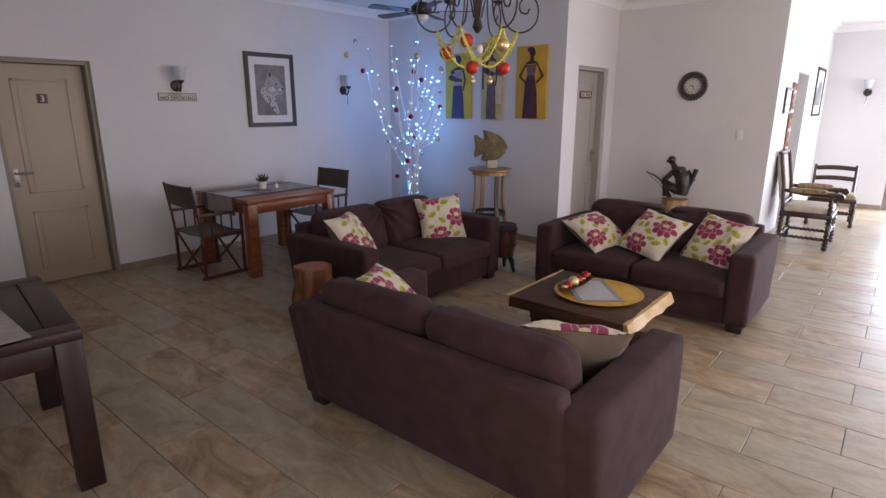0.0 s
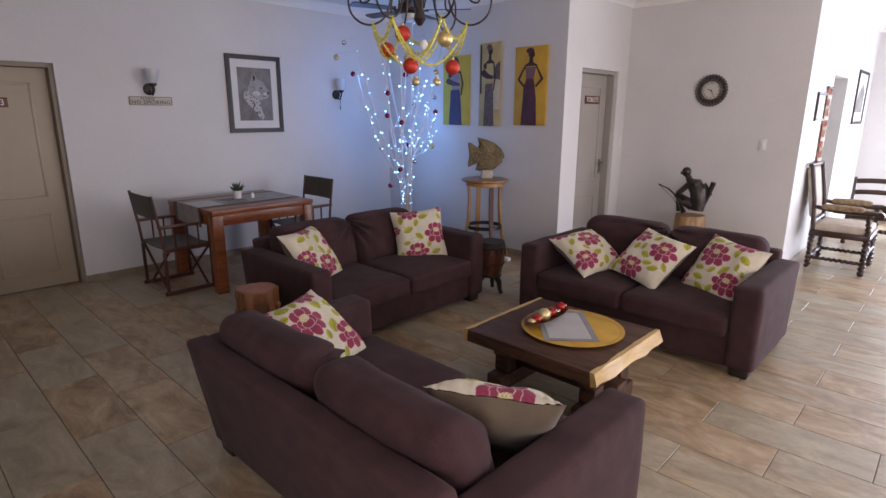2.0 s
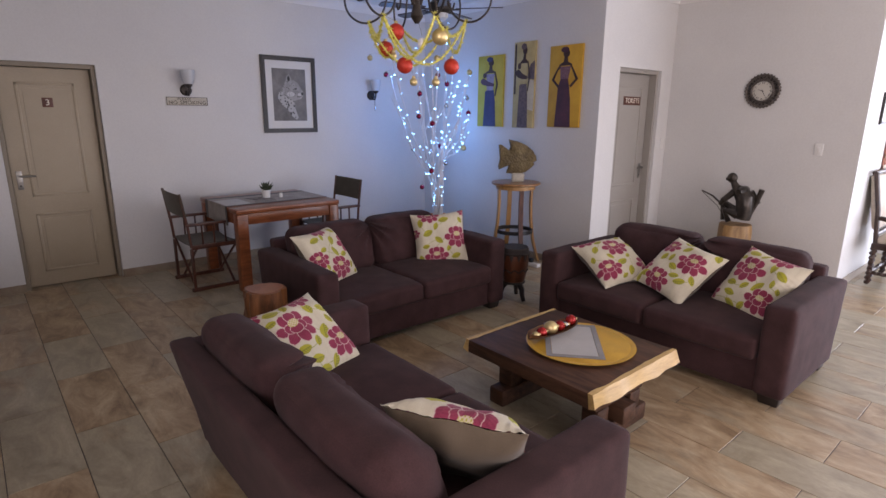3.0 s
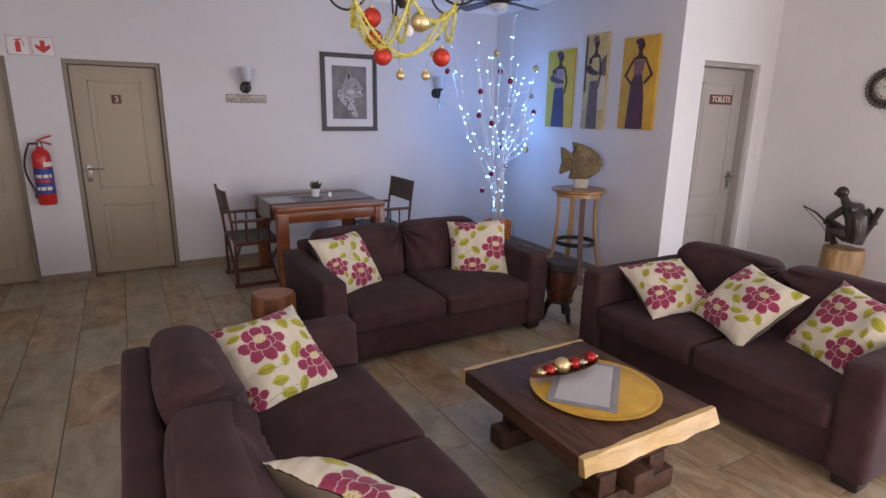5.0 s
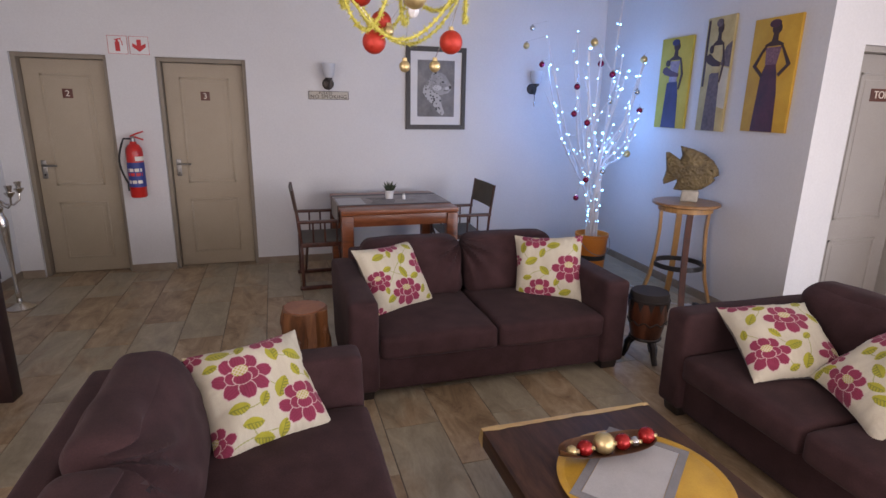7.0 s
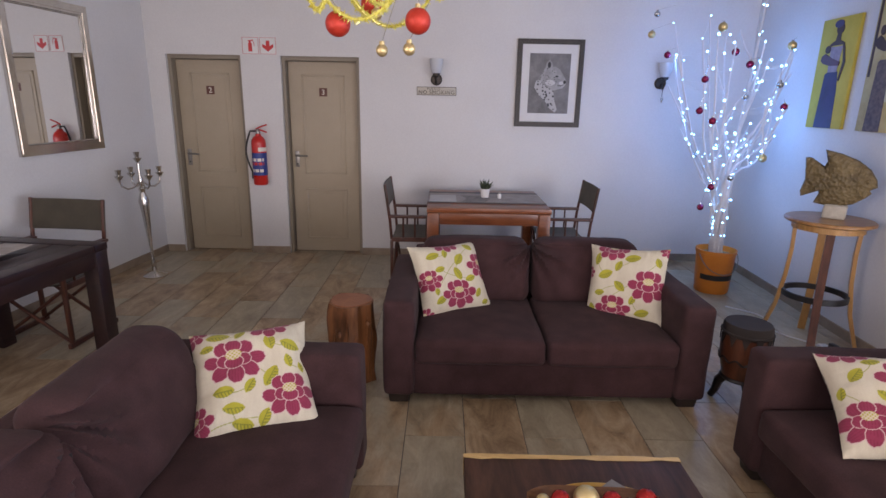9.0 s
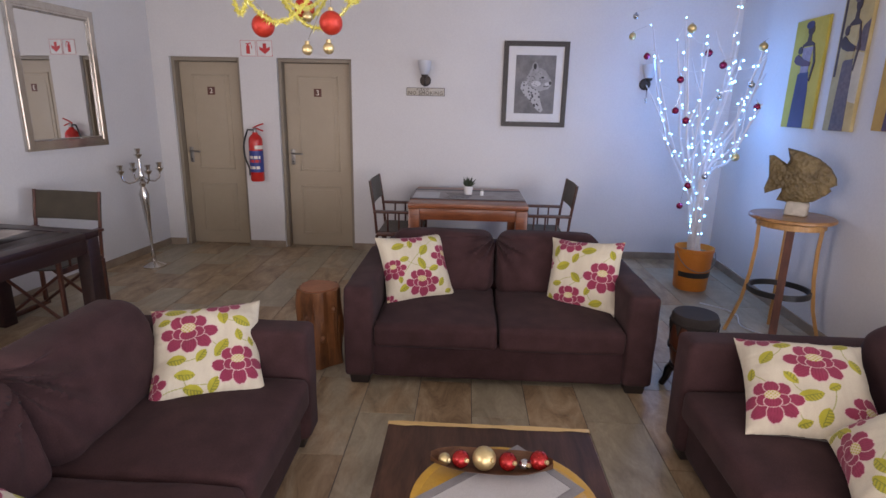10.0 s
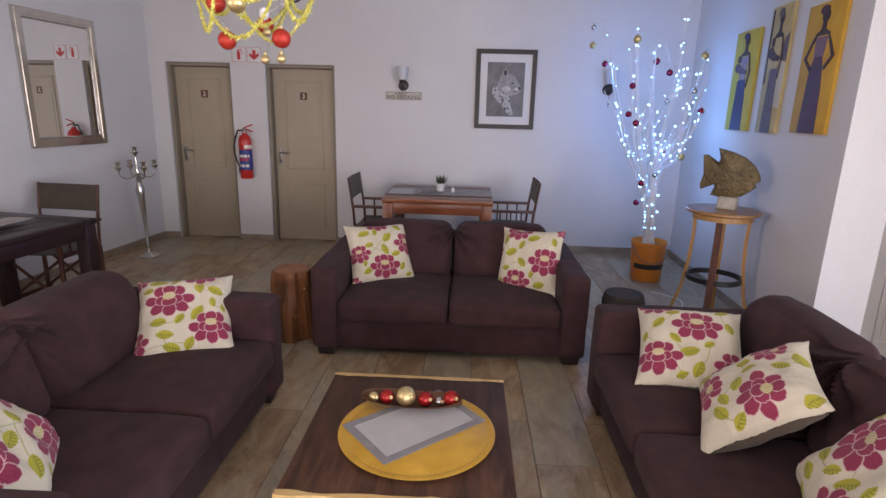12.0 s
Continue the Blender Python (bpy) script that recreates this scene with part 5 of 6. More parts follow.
# ---- chandelier with garland ----
def chandelier():
    cx, cy = 3.24, 2.13
    c = thing("chandelier", pose(cx, cy, 0), "wrought iron scroll chandelier with gold tinsel garland", "chandelier")
    part("ceiling_rose", lathe([(0.07, CEILING), (0.065, CEILING - 0.025), (0.02, CEILING - 0.035)], 20), IRON, c)
    chain = bmesh.new()
    for k in range(9):
        z = CEILING - 0.05 - k * 0.035
        pts = [(0.011 * math.cos(a) * (k % 2), 0.011 * math.cos(a) * ((k + 1) % 2), z + 0.021 * math.sin(a)) for a in [2 * math.pi * i / 10 for i in range(10)]]
        tube(pts, 0.003, 5, chain, True)
    part("chain", chain, IRON, c)
    part("stem", lathe([(0.01, 2.05), (0.03, 2.08), (0.018, 2.13), (0.028, 2.23), (0.014, 2.34), (0.022, 2.46), (0.008, 2.58)], 16), IRON, c)
    ends = []
    for k in range(6):
        a = radians(60 * k + 12)
        pts = [(0.02, 2.13), (0.06, 2.29), (0.1, 2.33), (0.13, 2.27), (0.14, 2.17), (0.17, 2.09), (0.23, 2.055), (0.29, 2.065), (0.335, 2.11), (0.345, 2.18), (0.32, 2.235), (0.275, 2.245), (0.24, 2.21), (0.245, 2.165), (0.28, 2.155), (0.295, 2.182)]
        arm = part("arm", tube(smooth_path([(r, 0, z) for r, z in pts]), 0.005, 7), IRON, c)
        arm.matrix_local = Matrix.Rotation(a, 4, 'Z')
        inner = [(0.02, 2.41), (0.07, 2.43), (0.1, 2.40), (0.09, 2.36), (0.06, 2.36), (0.055, 2.385)]
        part("scroll", tube(smooth_path([(r, 0, z) for r, z in inner]), 0.004, 6), IRON, arm)
        part("candle_cup", lathe([(0.005, 2.24), (0.03, 2.255), (0.034, 2.265), (0.012, 2.27), (0.012, 2.35), (0.0, 2.35)], 14), IRON, arm).matrix_local = pose(0.30, 0, 0)
        ends.append((0.23 * math.cos(a), 0.23 * math.sin(a)))
    rnd = random.Random(8)

    def garland(p0, p1, sag):
        bm = bmesh.new()
        n = 26
        core = [Vector(p0).lerp(Vector(p1), j / n) - Vector((0, 0, sag * 4 * (j / n) * (1 - j / n))) for j in range(n + 1)]
        tube(core, 0.0045, 5, bm)
        for q in core:
            for _ in range(20):
                d = Vector((rnd.uniform(-1, 1), rnd.uniform(-1, 1), rnd.uniform(-1, 1))).normalized()
                o = q + Vector((rnd.uniform(-1, 1), rnd.uniform(-1, 1), rnd.uniform(-1, 1))) * 0.006
                s = d.orthogonal().normalized() * 0.0022
                e = o + d * rnd.uniform(0.008, 0.018)
                v = [bm.verts.new(o - s), bm.verts.new(o + s), bm.verts.new(e)]
                bm.faces.new(v)
        part("garland", bm, TINSEL, c, "gold tinsel garland")

    E = [Vector((x, y, 2.06)) for x, y in ends]
    for k in range(6):
        garland(E[k], E[(k + 1) % 6], (0.07, 0.15, 0.09, 0.18, 0.08, 0.13)[k])
    garland(E[0], E[2], 0.19)
    garland(E[3], E[5], 0.20)
    garland(E[1], E[4], 0.14)
    cr = part("crystal_drop", ball(0.02, (0.03, 0.0, 1.965), 6, 5, None, (1, 1, 1.3)), mat("crystal", 0.05, 0, (0.9, 0.9, 0.92)), c, "clear faceted glass drop", False)
    part("drop_cord", tube([(0.03, 0, 2.0), (0.01, 0, 2.06)], 0.0012, 4), SILVER, c)
    for x, y, z, r, kind in ((3.20, 2.33, 1.95, 0.037, 0), (3.13, 2.08, 1.855, 0.037, 0), (3.37, 2.03, 1.86, 0.037, 0), (3.09, 2.09, 1.995, 0.037, 0), (3.23, 1.95, 1.975, 0.037, 1),
                             (3.22, 2.295, 1.915, 0.019, 1), (3.25, 2.17, 1.79, 0.019, 1), (3.34, 2.11, 1.79, 0.019, 1)):
        b = thing("bauble", pose(x, y, z), ("glittery red bauble hanging from the chandelier", "matt gold bauble hanging from the chandelier")[kind] if r > 0.03 else "small gold bauble hanging from the chandelier", "bauble", "chandelier baubles")
        part("globe", ball(r, (0, 0, 0), 24, 16), (BALLRED, BALLGOLD)[kind], b)
        part("cap", lathe([(0.009, r - 0.002), (0.008, r + 0.009), (0.0, r + 0.01)], 10, False), BALLGOLD, b)
        hook = min(E, key=lambda e: (e.xy - Vector((x - cx, y - cy))).length)
        part("thread", tube([(0, 0, r + 0.006), (hook.x + cx - x, hook.y + cy - y, 2.058 - z)], 0.001, 4), SILVER, b)


chandelier()


# ---- ceiling fan ----
def ceiling_fan():
    f = thing("ceiling_fan", pose(5.36, 4.46, 0.0), "dark ceiling fan with five blades at rest", "ceiling fan")
    part("canopy", lathe([(0.065, CEILING), (0.06, CEILING - 0.04), (0.014, CEILING - 0.06)], 20), IRON, f)
    part("rod", lathe([(0.012, CEILING - 0.05), (0.012, 2.74)], 12), IRON, f)
    part("motor", lathe([(0.0, 2.60), (0.08, 2.605), (0.115, 2.64), (0.115, 2.70), (0.07, 2.74), (0.0, 2.75)], 28), BRONZE, f)
    part("light_bowl", lathe([(0.0, 2.53), (0.05, 2.54), (0.08, 2.57), (0.085, 2.61)], 24, False), LAMPGLASS, f)
    for k in range(5):
        bl = prism([(0.17, -0.045), (0.6, -0.065), (0.63, -0.04), (0.63, 0.04), (0.6, 0.065), (0.17, 0.045)], -0.004, 0.004)
        part("blade", bl, ESPRESSO, f).matrix_local = Matrix.Rotation(radians(72 * k + 20), 4, 'Z') @ pose(0, 0, 2.65, 9)
        part("blade_arm", box(0.1, 0.2, -0.018, 0.018, 2.635, 2.647, 0.003), IRON, f).matrix_local = Matrix.Rotation(radians(72 * k + 20), 4, 'Z')


ceiling_fan()


# ---- coffee table and what lies on it ----
def coffee_table():
    x0, x1, y0, y1, z0, z1 = 3.545, 4.325, 1.225, 2.075, 0.325, 0.40
    t = thing("coffee_table", pose(0, 0, 0), "low dark slab coffee table with pale live edges on beam legs", "coffee table")
    part("slab", box(x0, x1, y0 + 0.02, y1 - 0.02, z0, z1, 0.004), TABLEDARK, t)
    for s, yb in ((-1, y0), (1, y1)):
        b = bmesh.new()
        n = 36
        top, bot, inn, inb = [], [], [], []
        for i in range(n + 1):
            x = x0 - 0.002 + (x1 - x0 + 0.004) * i / n
            o = 0.014 * noise.noise((x * 5, s * 3.0, 0)) + 0.008 * noise.noise((x * 14, s, 2))
            o2 = 0.018 * noise.noise((x * 6, s * 5.0, 4))
            top.append(b.verts.new((x, yb + s * (o * 0.6 - 0.004), z1 + 0.002)))
            bot.append(b.verts.new((x, yb + s * (o2 + 0.022), z0 + 0.012 + 0.014 * noise.noise((x * 7, 1, s)))))
            inn.append(b.verts.new((x, yb - s * (0.03 + o), z1 + 0.002)))
            inb.append(b.verts.new((x, yb - s * 0.02, z0 - 0.002)))
        for i in range(n):
            for p, q in ((inn, top), (top, bot), (bot, inb)):
                b.faces.new((p[i], p[i + 1], q[i + 1], q[i]))
        for i in (0, n):
            b.faces.new((inn[i], top[i], bot[i], inb[i]))
        bmesh.ops.recalc_face_normals(b, faces=list(b.faces))
        part("live_edge", b, LIVEEDGE, t, "honey-coloured live edge")
    cx, cy = (x0 + x1) / 2, (y0 + y1) / 2
    for sy in (-1, 1):
        y = cy + sy * 0.29
        part("foot_beam", box(cx - 0.27, cx + 0.27, y - 0.055, y + 0.055, 0.0, 0.10, 0.012), TABLEDARK, t)
        part("cross_beam", box(cx - 0.22, cx + 0.22, y - 0.05, y + 0.05, 0.205, 0.325, 0.012), TABLEDARK, t)
        for sx in (-1, 1):
            part("post", box(cx + sx * 0.15 - 0.05, cx + sx * 0.15 + 0.05, y - 0.05, y + 0.05, 0.1, 0.205, 0.01), TABLEDARK, t)
    part("stretcher", box(cx - 0.06, cx + 0.06, cy - 0.4, cy + 0.4, 0.10, 0.20, 0.012), TABLEDARK, t)


coffee_table()


def platter_and_bowl():
    px, py, pz = 3.97, 1.605, 0.403
    p = thing("platter", pose(px, py, pz), "round golden wooden platter on the coffee table", "platter")
    part("dish", lathe([(0.0, 0.0), (0.25, 0.0), (0.282, 0.010), (0.27, 0.0165), (0.0, 0.014)], 56, False), PLATTER, p)
    part("rim", lathe([(0.27, 0.0165), (0.282, 0.010), (0.297, 0.0175), (0.292, 0.0195), (0.27, 0.0165)], 56, False), PLATTER, p)
    n = thing("napkin", pose(3.957, 1.648, pz + 0.0172, 0, 0, -49), "grey cloth napkin with darker border laid on the platter", "napkin")
    w, h = 0.15, 0.235
    cl = box(-w + 0.032, w - 0.032, -h + 0.032, h - 0.032, 0, 0.0026, 0)
    part("cloth", cl, NAPKIN, n)
    e = bmesh.new()
    for b in ((-w, w, h - 0.03, h), (-w, w, -h, -h + 0.03), (-w, -w + 0.03, -h + 0.03, h - 0.03), (w - 0.03, w, -h + 0.03, h - 0.03)):
        box(*b, 0, 0.0032, 0, bm=e)
    part("border", e, NAPKINEDGE, n, "darker grey border")
    bw = thing("boat_bowl", pose(3.933, 1.763, pz + 0.023, 0, 0, -2), "slim dark wooden boat-shaped bowl filled with baubles", "bowl")
    b = bmesh.new()
    rows = []
    for i in range(21):
        u = -1 + 2 * i / 20
        half = 0.058 * (1 - abs(u) ** 4.0) + 0.01
        lift = 0.016 * u * u
        rows.append([b.verts.new((0.205 * u, half * v, 0.002 + lift + 0.032 * v * v)) for v in (-1, -0.75, -0.4, 0, 0.4, 0.75, 1)])
    for r0, r1 in zip(rows, rows[1:]):
        for i in range(6):
            b.faces.new((r0[i], r0[i + 1], r1[i + 1], r1[i]))
    bmesh.ops.solidify(b, geom=list(b.faces), thickness=0.006)
    part("hull", b, wood("bowl_wood", (0.15, 0.065, 0.03), (0.32, 0.16, 0.08), 0.35, (1.5, 10, 10)), bw)
    for x, r, m, lab in ((-0.145, 0.021, BALLGOLD, "small gold bauble in the bowl"), (-0.095, 0.030, BALLDEEP, "glittery red bauble in the bowl"), (-0.022, 0.040, BALLGOLD, "large pale gold bauble in the bowl"),
                         (0.052, 0.031, BALLDEEP, "glittery red bauble in the bowl"), (0.103, 0.019, BALLSILVER, "small silver bauble in the bowl"), (0.148, 0.032, BALLDEEP, "glossy red bauble in the bowl")):
        k = thing("bauble", pose(3.933 + x * 1.08, 1.763, pz + 0.026 + r + 0.016 * (x / 0.19) ** 2, 70, 0, 40), lab, "bauble", "bowl baubles")
        part("globe", ball(r, (0, 0, 0), 24, 16), m, k)
        part("cap", lathe([(0.008, r - 0.002), (0.007, r + 0.007), (0.0, r + 0.008)], 10, False), BALLGOLD, k)


platter_and_bowl()


# ---- dining tables, chairs ----
def dining_table(m, x0, x1, y0, y1, top, material, label, slots):
    t = thing("dining_table", m, label, "dining table", "dining tables")
    if slots:
        fr = 0.11
        part("top_frame", box(x0, x1, y0, y0 + fr, top - 0.045, top, 0.004), material, t)
        part("top_frame", box(x0, x1, y1 - fr, y1, top - 0.045, top, 0.004), material, t)
        part("top_frame", box(x0, x0 + fr, y0 + fr + 0.002, y1 - fr - 0.002, top - 0.045, top, 0.004), material, t)
        part("top_frame", box(x1 - fr, x1, y0 + fr + 0.002, y1 - fr - 0.002, top - 0.045, top, 0.004), material, t)
        n = 4
        w = (x1 - x0 - 2 * fr) / n
        for k in range(n):
            part("top_board", box(x0 + fr + w * k + 0.004, x0 + fr + w * (k + 1) - 0.004, y0 + fr + 0.004, y1 - fr - 0.004, top - 0.04, top - 0.004, 0.003), material, t)
    else:
        n = 5
        w = (y1 - y0) / n
        for k in range(n):
            part("top_board", box(x0, x1, y0 + w * k + 0.001, y0 + w * (k + 1) - 0.001, top - 0.04, top, 0.003), material, t)
    L, a = 0.1, 0.004
    for x in (x0 + a, x1 - a - L):
        for y in (y0 + a, y1 - a - L):
            part("leg", box(x, x + L, y, y + L, 0, top - 0.045, 0.006), material, t)
    for y in (y0 + 0.02, y1 - 0.045):
        part("apron", box(x0 + L + a, x1 - L - a, y, y + 0.025, top - 0.145, top - 0.045, 0.003), material, t)
    for x in (x0 + 0.02, x1 - 0.045):
        part("apron", box(x, x + 0.025, y0 + L + a, y1 - L - a, top - 0.145, top - 0.045, 0.003), material, t)
    return t


dining_table(pose(3.84, 5.36, 0), -0.525, 0.525, -0.5, 0.5, 0.775, REDWOOD, "red-brown solid wood dining table against the wall", False)
dining_table(pose(1.335, 3.68, 0, 0, 0, -6.5), -0.87, 0.0, -1.03, 0.0, 0.745, ESPRESSO, "dark espresso wooden dining table with slotted top", True)


def runner():
    r = thing("table_runner", pose(0, 0, 0), "grey woven runner with dark stripes draped over the table", "table runner")
    for y0, y1, m in ((5.10, 5.14, RUNNERDARK), (5.14, 5.62, RUNNER), (5.62, 5.70, RUNNERDARK)):
        part("cloth_strip", box(3.317, 4.363, y0, y1, 0.7775, 0.7805, 0.001, 1), m, r)
        part("cloth_drop", box(3.3105, 3.3145, y0, y1, 0.60, 0.7805, 0.001, 1), m, r)
    part("pale_panel", box(3.33, 3.57, 5.145, 5.50, 0.7803, 0.7813, 0), NAPKIN, r, "pale undyed panel")
    for k in range(12):
        x = 3.62 + k * 0.018
        part("weave_bar", prism([(x, 5.16), (x + 0.009, 5.16), (x + 0.06, 5.32), (x + 0.009, 5.48), (x, 5.48), (x + 0.051, 5.32)], 0.7803, 0.7813), RUNNERDARK, r)
    r2 = thing("placemat", pose(0, 0, 0), "grey striped cloth mat on the dark table", "placemat")
    part("cloth", box(0.42, 1.04, 2.62, 3.46, 0.7775, 0.7805, 0.001, 1), RUNNER, r2)
    part("stripe", box(0.60, 0.86, 2.62, 3.46, 0.7808, 0.7818, 0.0, 1), RUNNERDARK, r2)


runner()


def pot_plant():
    p = thing("potted_plant", pose(3.84, 5.42, 0.7805), "small dark green succulent in a white pot", "plant")
    part("pot", lathe([(0.0, 0.0), (0.036, 0.0), (0.045, 0.08), (0.041, 0.08), (0.038, 0.07)], 24, False), WHITE, p)
    part("soil", lathe([(0.0, 0.07), (0.04, 0.072)], 16, False), SOIL, p)
    rnd = random.Random(3)
    for k in range(34):
        a, e = rnd.uniform(0, 6.28), rnd.uniform(0.25, 1.35)
        L = rnd.uniform(0.065, 0.105)
        d = Vector((math.cos(a) * math.cos(e), math.sin(a) * math.cos(e), math.sin(e)))
        b = Vector((0, 0, 0.07))
        part("leaf", tube([b + d * 0.01, b + d * L * 0.6, b + d * L + Vector((0, 0, 0.006))], [0.006, 0.008, 0.001], 6), LEAFGREEN, p)
    s = thing("salt_shaker", pose(3.97, 5.36, 0.7805), "small white salt shaker on the runner", "salt shaker")
    part("body", lathe([(0.0, 0.0), (0.017, 0.0), (0.019, 0.03), (0.013, 0.045)], 16, False), WHITE, s)
    part("cap", lathe([(0.014, 0.044), (0.013, 0.056), (0.0, 0.06)], 14, False), STEEL, s)


pot_plant()


def director_chair(m, label):
    c = thing("director_chair", m, label, "chair", "folding canvas chairs")
    W, D = 0.27, 0.21
    # front is -y, back is +y
    for sx in (-1, 1):
        x = sx * W
        part("rear_post", tube([(x, D, 0.42), (x, D + 0.015, 0.6), (x, D + 0.06, 0.92)], 0.013, 8), CHAIRWOOD, c)
        part("front_post", box(x - 0.014, x + 0.014, -D - 0.014, -D + 0.014, 0.36, 0.62, 0.004), CHAIRWOOD, c)
        part("armrest", box(x - 0.028, x + 0.028, -D - 0.03, D + 0.03, 0.62, 0.645, 0.008), CHAIRWOOD, c)
        part("side_rail", box(x - 0.013, x + 0.013, -D, D, 0.40, 0.44, 0.004), CHAIRWOOD, c)
        part("foot_rail", box(x - 0.014, x + 0.014, -D - 0.03, D + 0.03, 0.0, 0.035, 0.005), CHAIRWOOD, c)
        for k in range(3):
            y = -D + 0.105 * (k + 1)
            part("spindle", tube([(x, y, 0.43), (x, y, 0.625)], 0.009, 6), CHAIRWOOD, c)
        for y in (-D, D):
            part("leg", box(x - 0.013, x + 0.013, y - 0.013, y + 0.013, 0.03, 0.41, 0.003), CHAIRWOOD, c)
    for y in (-D + 0.03, D - 0.03):
        for s in (-1, 1):
            part("cross_leg", tube([(-s * (W - 0.01), y + 0.02 * s, 0.03), (s * (W - 0.01), y + 0.02 * s, 0.41)], 0.012, 6), CHAIRWOOD, c)
    seat = soft_box(-W + 0.01, W - 0.01, -D, D, 0.435, 0.447, 0.005, n=8)
    for v in seat.verts:
        v.co.z -= 0.02 * (1 - (v.co.x / W) ** 2)
    part("canvas_seat", seat, CANVAS, c, "olive canvas seat")
    back = soft_box(-W - 0.015, W + 0.015, D + 0.02, D + 0.032, 0.70, 0.915, 0.005, n=10)
    for v in back.verts:
        v.co.y += 0.035 * (v.co.z - 0.7) / 0.2 + 0.015 * (1 - (v.co.x / W) ** 2)
    part("canvas_back", back, CANVAS, c, "olive canvas backrest")
    return c


director_chair(pose(0.74, 3.93, 0, 0, 0, -4), "dark folding chair with olive canvas at the espresso table")
director_chair(pose(3.20, 5.44, 0, 0, 0, 90), "dark folding chair with olive canvas pushed under the table")
director_chair(pose(4.56, 5.44, 0, 0, 0, -90), "dark folding chair with olive canvas facing the table")


# ---- candelabra ----
def candelabra():
    c = thing("candelabra", pose(0.755, 5.25, 0, 0, -2) @ Matrix.Diagonal((1.06, 1.06, 1.06, 1)), "tall silver five-arm floor candelabra leaning slightly", "candelabra")
    part("base", lathe([(0.0, 0.0), (0.1, 0.0), (0.1, 0.012), (0.06, 0.03), (0.022, 0.05), (0.016, 0.09)], 28, False), SILVER, c)
    part("stem", lathe([(0.016, 0.08), (0.022, 0.12), (0.012, 0.16), (0.014, 0.3), (0.036, 0.62), (0.042, 0.68), (0.02, 0.75), (0.03, 0.78), (0.014, 0.8), (0.022, 0.86), (0.01, 0.9), (0.012, 1.0)], 20), SILVER, c)
    cup = [(0.0, 0.0), (0.012, 0.005), (0.03, 0.03), (0.034, 0.04), (0.016, 0.045), (0.02, 0.07), (0.026, 0.09), (0.02, 0.09), (0.014, 0.07)]
    part("candle_cup", lathe(cup, 18, False), SILVER, c).location = (0, 0, 1.0)
    for k in range(4):
        a = radians(90 * k + 52)
        pts = [(0.012, 0.84), (0.06, 0.80), (0.11, 0.79), (0.155, 0.82), (0.165, 0.87)]
        arm = part("arm", tube([(r, 0, z) for r, z in pts], 0.008, 8), SILVER, c)
        arm.matrix_local = Matrix.Rotation(a, 4, 'Z')
        part("candle_cup", lathe(cup, 18, False), SILVER, arm).matrix_local = pose(0.165, 0, 0.865)


candelabra()


# ---- carved hall chairs ----
def twist(p0, p1, r, bm=None):
    bm = bm or bmesh.new()
    a, b = Vector(p0), Vector(p1)
    L = (b - a).length
    n = max(10, int(L / 0.008))
    d = (b - a).normalized()
    u = d.orthogonal().normalized()
    v = d.cross(u)
    pts, rad = [], []
    for i in range(n + 1):
        t = i / n
        ph = 2 * math.pi * t * L / 0.05
        pts.append(a + (b - a) * t + 0.28 * r * (math.cos(ph) * u + math.sin(ph) * v))
        rad.append(r * (0.85 + 0.3 * math.sin(ph * 2) ** 2))
    return tube(pts, rad, 8, bm)


